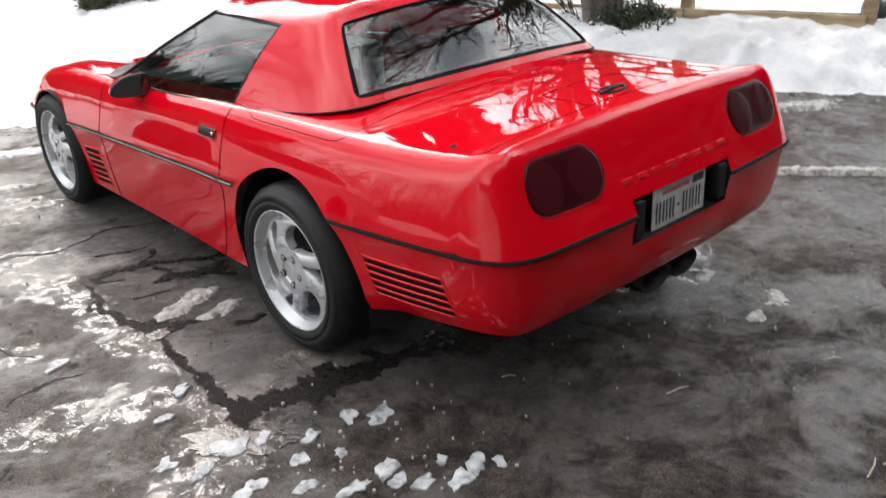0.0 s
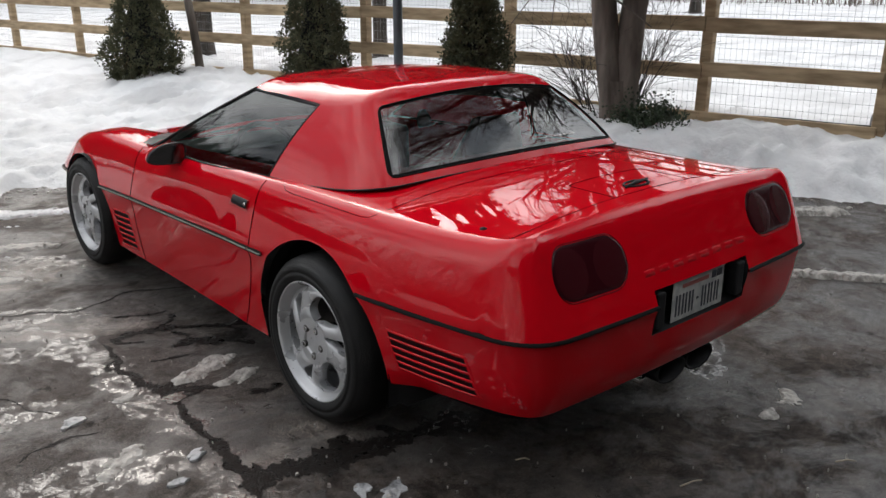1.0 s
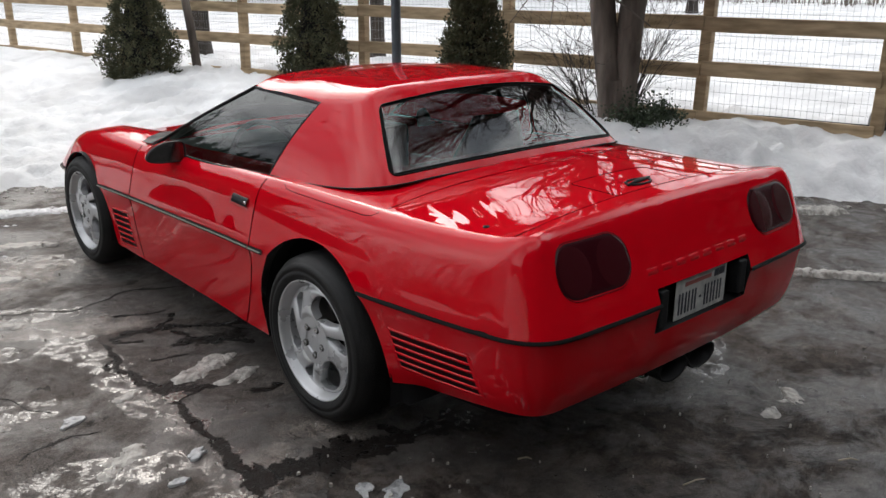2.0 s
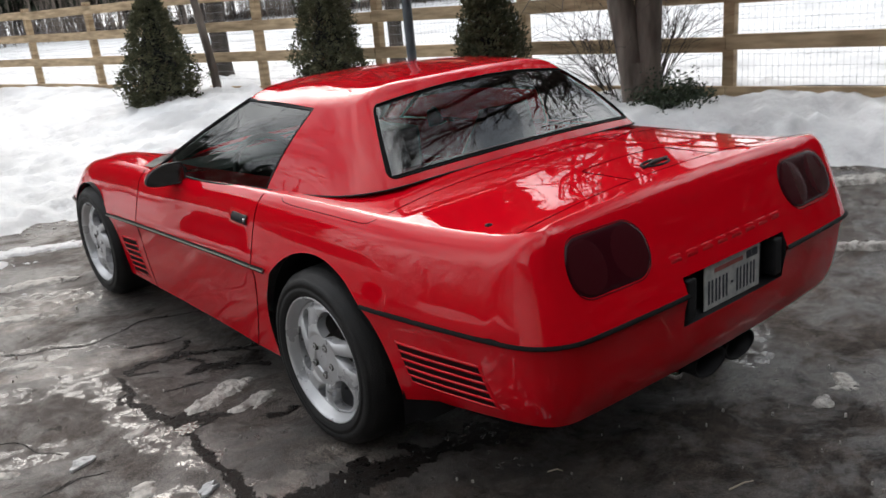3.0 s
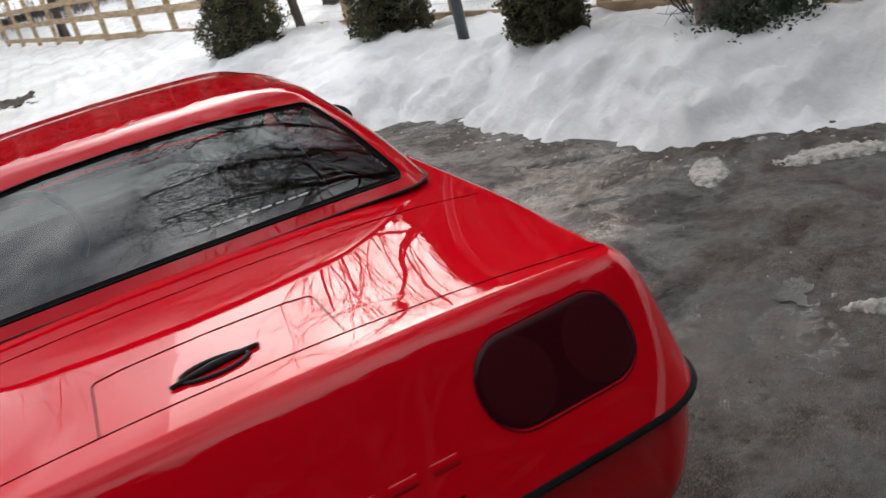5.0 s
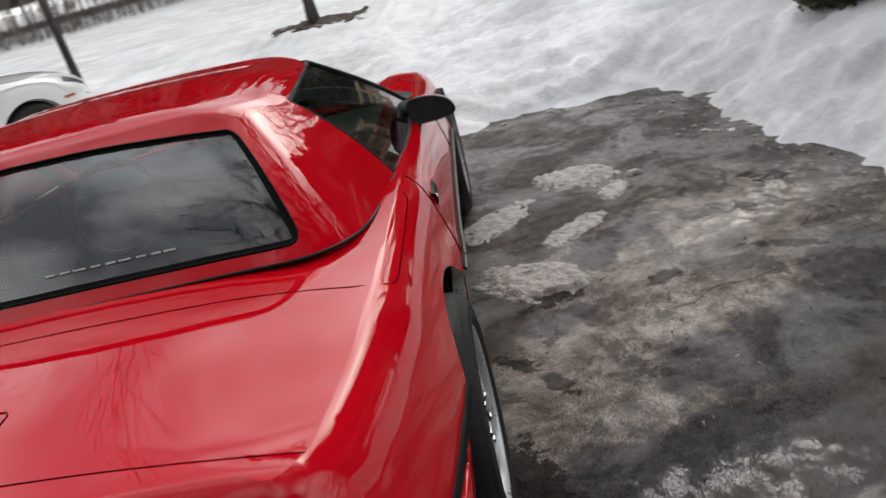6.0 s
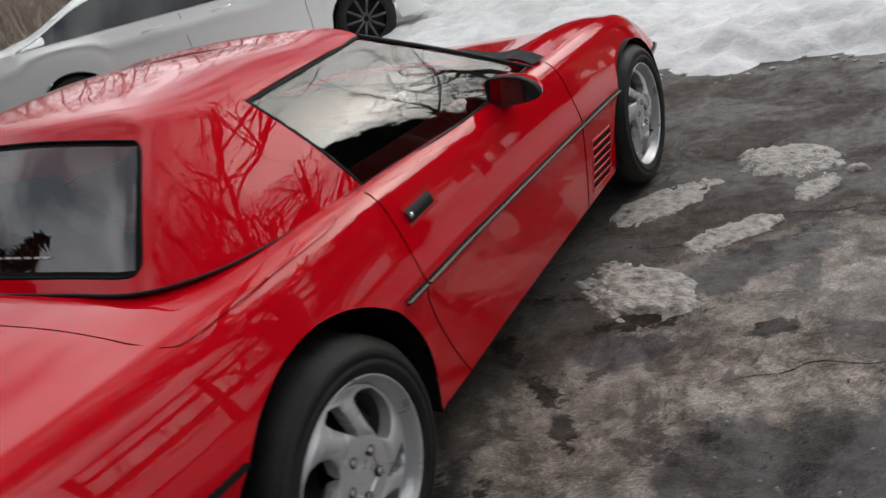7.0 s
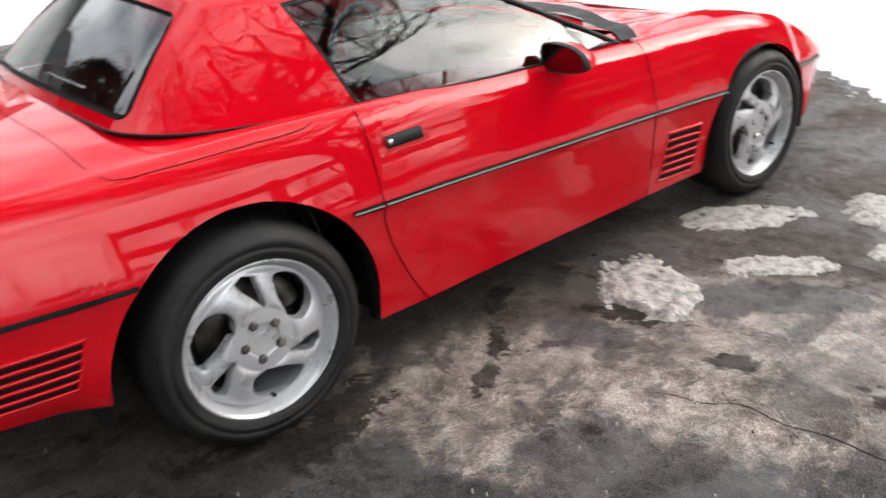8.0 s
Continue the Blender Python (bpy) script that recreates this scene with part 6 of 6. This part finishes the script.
def chunk(x, y, r, turn, seed):
    """A thin broken flake of ice with a ragged rim and a softened top."""
    rng = random.Random(seed)
    n = 15
    tall = rng.uniform(0.006, 0.011)
    tilt = (rng.uniform(-0.06, 0.06), rng.uniform(-0.06, 0.06))
    rows = []
    for q, h in ((1.0, -0.012), (1.0, 0.55), (0.94, 0.9), (0.7, 1.0), (0.35, 1.05), (0.0, 1.05)):
        row = []
        for k in range(n):
            a = 2 * math.pi * k / n
            e = Vector((math.cos(a) * 1.2 + seed * 2.3, math.sin(a) * 1.2, seed * 0.7))
            wob = 1 + 0.75 * noise.noise(e) + 0.45 * noise.noise(e * 3.1) + 0.2 * noise.noise(e * 7)
            px, py = 1.25 * r * wob * q * math.cos(a), 0.8 * r * wob * q * math.sin(a)
            wx, wy = px * math.cos(turn) - py * math.sin(turn), px * math.sin(turn) + py * math.cos(turn)
            z = h * tall + tilt[0] * wx + tilt[1] * wy + 0.004 * noise.noise(Vector(((x + wx) * 40, (y + wy) * 40, seed))) if h > 0 else h
            row.append((x + wx, y + wy, z))
        rows.append(row)
    return tagged(part("ice_chunk", mesh_of("ice_chunk", *grid(rows, close=True, flip=True), ICE_WHITE, smooth=False)), "broken flake of grey-white ice on wet asphalt", "ice", "ice flakes")


ICE_AT = [(1.09, 1.40, 0.22, 0.165, -0.7, 0.022), (1.31, 1.85, 0.18, 0.07, 0.82, 0.008), (0.95, 2.12, 0.27, 0.14, 0.85, 0.006), (1.43, 2.55, 0.21, 0.16, 0.1, 0.018), (1.57, 2.24, 0.13, 0.07, 1.2, 0.008), (1.715, 2.41, 0.045, 0.03, 0, 0.02),
          (-1.03, 0.69, 0.17, 0.06, 0.35, 0.012), (-0.96, 0.53, 0.12, 0.045, 0.25, 0.010), (0.66, -1.09, 0.11, 0.05, 0.9, 0.008), (0.46, -1.12, 0.05, 0.035, 0.4, 0.008), (2.20, -0.60, 0.34, 0.05, -0.9, 0.03),
          (-1.56, 0.20, 0.10, 0.05, 0.5, 0.008), (-1.37, 0.66, 0.05, 0.03, 0.2, 0.006), (-1.55, 1.75, 0.14, 0.035, -0.5, 0.008), (-1.75, 2.15, 0.22, 0.05, -0.6, 0.01), (-1.35, 2.45, 0.16, 0.05, -0.5, 0.01),
          (-1.62, 2.85, 0.30, 0.07, -0.55, 0.012), (-1.15, 3.05, 0.20, 0.07, -0.5, 0.012), (-2.05, 1.35, 0.18, 0.045, -0.6, 0.008), (-1.9, 0.75, 0.12, 0.03, -0.5, 0.006), (2.62, 1.10, 0.22, 0.08, 0.9, 0.02), (3.05, 0.72, 0.25, 0.10, -0.6, 0.02), (3.4, 0.2, 0.3, 0.1, -0.7, 0.03)]
for k, (x, y, rx, ry, t, thick) in enumerate(ICE_AT):
    patch(x, y, rx, ry, t, 60 + k, thick, ICE, "ice_patch", "thin grey-white patch of thawing ice on asphalt", "ice", rough=0.34 if rx > 0.2 else 0.5)
for k, (x, y, rx, ry, t) in enumerate(((-0.80, 3.85, 0.62, 0.13, -0.35), (-1.60, 3.95, 0.60, 0.16, -0.55), (-1.75, 3.25, 0.50, 0.09, -0.6), (-2.4, 3.6, 0.7, 0.14, -0.5))):
    patch(x, y, rx, ry, t, 130 + k, 0.016, SNOW, "snow_patch", "thin trampled strip of old snow on asphalt", "snow", rough=0.5)
CHUNKS = [(-1.045, -0.50, 0.034, 0.8), (-0.963, -0.57, 0.050, 0.3), (-1.293, -0.58, 0.036, 0.9), (-1.205, -0.507, 0.030, 0.5), (-1.131, -0.808, 0.036, 0.6), (-1.098, -0.938, 0.030, 0.2), (-0.931, -0.99, 0.040, 1.0),
          (-0.871, -1.025, 0.022, 1.4), (-1.021, -1.004, 0.040, 0.4), (-1.256, -0.811, 0.042, 0.1), (-1.146, -0.874, 0.030, 0.2), (-1.531, -0.415, 0.030, 0.6), (-1.47, -0.588, 0.045, 0.3), (-1.486, -0.061, 0.022, 0.1),
          (-1.412, -0.366, 0.050, -0.4), (-1.316, -0.405, 0.030, 0.6), (-1.365, 0.062, 0.040, 0.5), (-1.35, -0.70, 0.030, 0.7), (-1.60, -0.30, 0.035, 0.2), (-1.18, -0.64, 0.020, 0.9), (-0.99, -0.90, 0.020, 0.2), (-1.62, 0.58, 0.035, 0.3)]
for k, (x, y, r, t) in enumerate(CHUNKS):
    chunk(x, y, r, t, 90 + k)


# dark wet runnels in the asphalt
def runnel(points, width, seed, name="wet_crack", mat=None, sink=0.0):
    rng = random.Random(seed)
    rows = []
    pts = chain([(x, y, 0) for x, y in points], 260)
    for i, p in enumerate(pts):
        d = (pts[min(i + 1, len(pts) - 1)] - pts[max(i - 1, 0)]).normalized()
        s = Vector((-d.y, d.x, 0))
        end = min(1, i / 16, (len(pts) - 1 - i) / 16)
        w = width * end * (0.22 + 1.1 * abs(noise.noise(Vector((p.x * 9, p.y * 9, seed)))) + 0.5 * abs(noise.noise(Vector((p.x * 30, p.y * 30, seed)))) + 0.4 * abs(noise.noise(Vector((p.x * 80, p.y * 80, seed)))))
        o = 0.05 * noise.noise(Vector((p.x * 7, p.y * 7, seed + 5)))
        row = []
        for q in (-1, -0.5, 0, 0.5, 1):
            c = p + s * (o + q * w + 0.35 * w * noise.noise(Vector((p.x * 60, p.y * 60, q * 3 + seed))))
            row.append((c.x, c.y, drive_z(c.x, c.y) + 0.0022 - 0.0008 * abs(q) - sink))
        rows.append(row)
    return part(name, mesh_of(name, *grid(rows), mat or WET_DARK), bpy.data.objects["driveway"])


def branched(points, width, seed, every=0.22, reach=0.16):
    """A runnel with short side runs that leave it at a slant."""
    runnel(points, width, seed)
    rng = random.Random(seed)
    for (x0, y0), (x1, y1) in zip(points, points[1:]):
        if rng.random() < every:
            continue
        a = math.atan2(y1 - y0, x1 - x0) + rng.choice((-1, 1)) * rng.uniform(0.5, 1.2)
        l, t = reach * rng.uniform(0.5, 1.2), rng.random()
        x, y = x0 + (x1 - x0) * t, y0 + (y1 - y0) * t
        runnel([(x, y), (x + math.cos(a) * l * 0.5, y + math.sin(a) * l * 0.5), (x + math.cos(a + 0.4) * l, y + math.sin(a + 0.4) * l)], width * 0.5, seed + rng.randint(20, 60))


branched([(-1.25, 1.26), (-1.28, 0.94), (-1.272, 0.69), (-1.24, 0.56), (-1.23, 0.34), (-1.27, 0.07), (-1.29, -0.14), (-1.34, -0.32), (-1.38, -0.5)], 0.032, 3)
runnel([(-1.27, 0.70), (-1.21, 0.61), (-1.15, 0.55), (-1.05, 0.50)], 0.045, 7)
runnel([(1.50, 0.90), (1.70, 1.01), (1.86, 1.04), (2.1, 1.09), (2.4, 1.2)], 0.0028, 34)
runnel([(0.98, 1.72), (1.25, 1.78), (1.5, 2.0), (1.9, 2.05)], 0.0028, 35)
branched([(-1.22, 1.28), (-1.01, 1.24), (-0.88, 1.17), (-0.70, 1.09), (-0.5, 1.02)], 0.042, 4, reach=0.2)
branched([(-1.03, 1.00), (-0.91, 1.00), (-0.83, 0.95), (-0.70, 0.90)], 0.055, 5)
runnel([(-1.10, 1.53), (-0.98, 1.50), (-0.85, 1.44)], 0.02, 8)
runnel([(-1.16, 0.92), (-1.08, 0.88), (-1.0, 0.89)], 0.02, 9)
runnel([(-0.98, 0.36), (-0.90, 0.33), (-0.84, 0.36)], 0.035, 11)
branched([(-1.31, -0.19), (-1.15, -0.235), (-0.99, -0.28), (-0.80, -0.33), (-0.62, -0.345), (-0.37, -0.39)], 0.085, 6)
branched([(-1.25, -0.21), (-1.10, -0.25), (-0.90, -0.31), (-0.70, -0.35)], 0.06, 12)
runnel([(-1.6, 2.0), (-1.2, 1.75), (-0.9, 1.85), (-0.6, 1.7)], 0.014, 13)
runnel([(-1.9, 1.05), (-1.72, 0.86), (-1.66, 0.70)], 0.008, 15)
runnel([(-1.85, 0.42), (-1.66, 0.50), (-1.55, 0.46)], 0.010, 16)
crumb_rng = random.Random(3)
crumbs = []
for k in range(200):
    cx, cy, sp = crumb_rng.choice([(-1.25, -0.75, 0.25), (-1.05, -0.75, 0.22), (-1.5, 0.0, 0.3), (-1.5, 1.2, 0.5), (1.6, 0.5, 0.5), (0.3, -1.1, 0.5)])
    x, y, r = crumb_rng.gauss(cx, sp), crumb_rng.gauss(cy, sp), crumb_rng.uniform(0.003, 0.011) * (0.9 if cx < -1 and cy < -0.5 else 0.5)
    ring = [(x + r * crumb_rng.uniform(0.6, 1.3) * math.cos(a), y + r * crumb_rng.uniform(0.6, 1.3) * math.sin(a)) for a in np.linspace(0, 2 * math.pi, 8)[:-1]]
    v = [(a, b, -0.01) for a, b in ring] + [(x + (a - x) * 0.7, y + (b - y) * 0.7, 0.009 + r * 0.2) for a, b in ring]
    n = len(ring)
    crumbs.append((v, [(i, (i + 1) % n, n + (i + 1) % n, n + i) for i in range(n)] + [tuple(range(n, 2 * n))]))
tagged(part("ice_crumbs", joined("ice_crumbs", crumbs, ICE, smooth=False)), "scattered crumbs of ice and salt on asphalt", "ice", kind="stuff")
for x, y, l, a in ((-0.20, -1.20, 0.09, -0.3), (0.32, -1.48, 0.07, -0.7), (-0.52, -0.73, 0.05, -0.75), (-0.17, -1.82, 0.10, 0.2), (-0.10, -1.86, 0.08, -0.6)):
    dx, dy = math.cos(a) * l / 2, math.sin(a) * l / 2
    stick = joined("twig", [tube([(x - dx, y - dy, 0.008), (x + 0.006, y - 0.004, 0.016), (x + dx, y + dy, 0.009)], [0.003, 0.0028, 0.0018], 5)], STRAW)
    tagged(part("twig", stick), "pale broken twig lying on wet asphalt", "twig", "twigs")
bed = patch(-1.25, 12.0, 0.9, 0.55, 0.4, 5, 0.03, MULCH, "mulch_bed", "dark wet mulch bed round the tree in snow", "mulch", rough=0.6, step=0.06)
for v in bed.data.vertices:
    v.co.z += snow_height(v.co.x, v.co.y) + 0.012


# standing water that mirrors the sky
def puddle(x, y, rx, ry, turn, seed):
    rows = []
    for q in (1.0, 0.7, 0.35, 0.0):
        row = []
        for a in np.linspace(0, 2 * math.pi, 97)[:-1]:
            e = Vector((math.cos(a), math.sin(a), 0))
            wob = 1 + 0.6 * noise.noise(e * 1.6 + Vector((seed * 1.7, 0, seed))) + 0.3 * noise.noise(e * 4 + Vector((seed, 0, 3))) + 0.12 * noise.noise(e * 12 + Vector((seed, 0, 5)))
            px, py = rx * q * wob * e.x, ry * q * wob * e.y
            row.append((x + px * math.cos(turn) - py * math.sin(turn), y + px * math.sin(turn) + py * math.cos(turn), drive_z(x, y) + 0.0035))
        rows.append(row)
    tagged(part("puddle", mesh_of("puddle", *grid(rows, close=True, flip=True), WATER)), "shallow puddle of meltwater mirroring the grey sky", "puddle")


for k, (x, y, rx, ry, t) in enumerate(((-1.39, -0.33, 0.14, 0.08, -0.9), (-1.22, -0.45, 0.07, 0.05, 0.5), (1.95, -0.10, 0.09, 0.06, 0.8), (-1.23, 0.53, 0.05, 0.035, 0.6))):
    puddle(x, y, rx, ry, t, 140 + k)

# slush crumbled off the edge of the snow
slush_rng = random.Random(12)
slush = []
edge = [Vector((x, y, 0)) for x, y in DRIVE[4:22]]
for k in range(420):
    i = slush_rng.randrange(len(edge) - 1)
    p = edge[i].lerp(edge[i + 1], slush_rng.random()) + Vector((slush_rng.gauss(0, 0.16), slush_rng.gauss(0, 0.16), 0))
    r = abs(slush_rng.gauss(0, 0.010)) + 0.004
    if snow_height(p.x, p.y) > 0.0:
        continue
    z = 0.004
    rows = [[(p.x + r * s * slush_rng.uniform(0.7, 1.3) * math.cos(a), p.y + r * s * slush_rng.uniform(0.7, 1.3) * math.sin(a), z + h * r) for a in np.linspace(0, 2 * math.pi, 8)[:-1]] for s, h in ((1.0, -0.3), (0.9, 0.2), (0.45, 0.35), (0.0, 0.4))]
    slush.append(grid(rows, close=True, flip=True))
tagged(part("slush", joined("slush", slush, ICE, smooth=False)), "grey crumbled slush along the edge of the snow", "slush", kind="stuff")
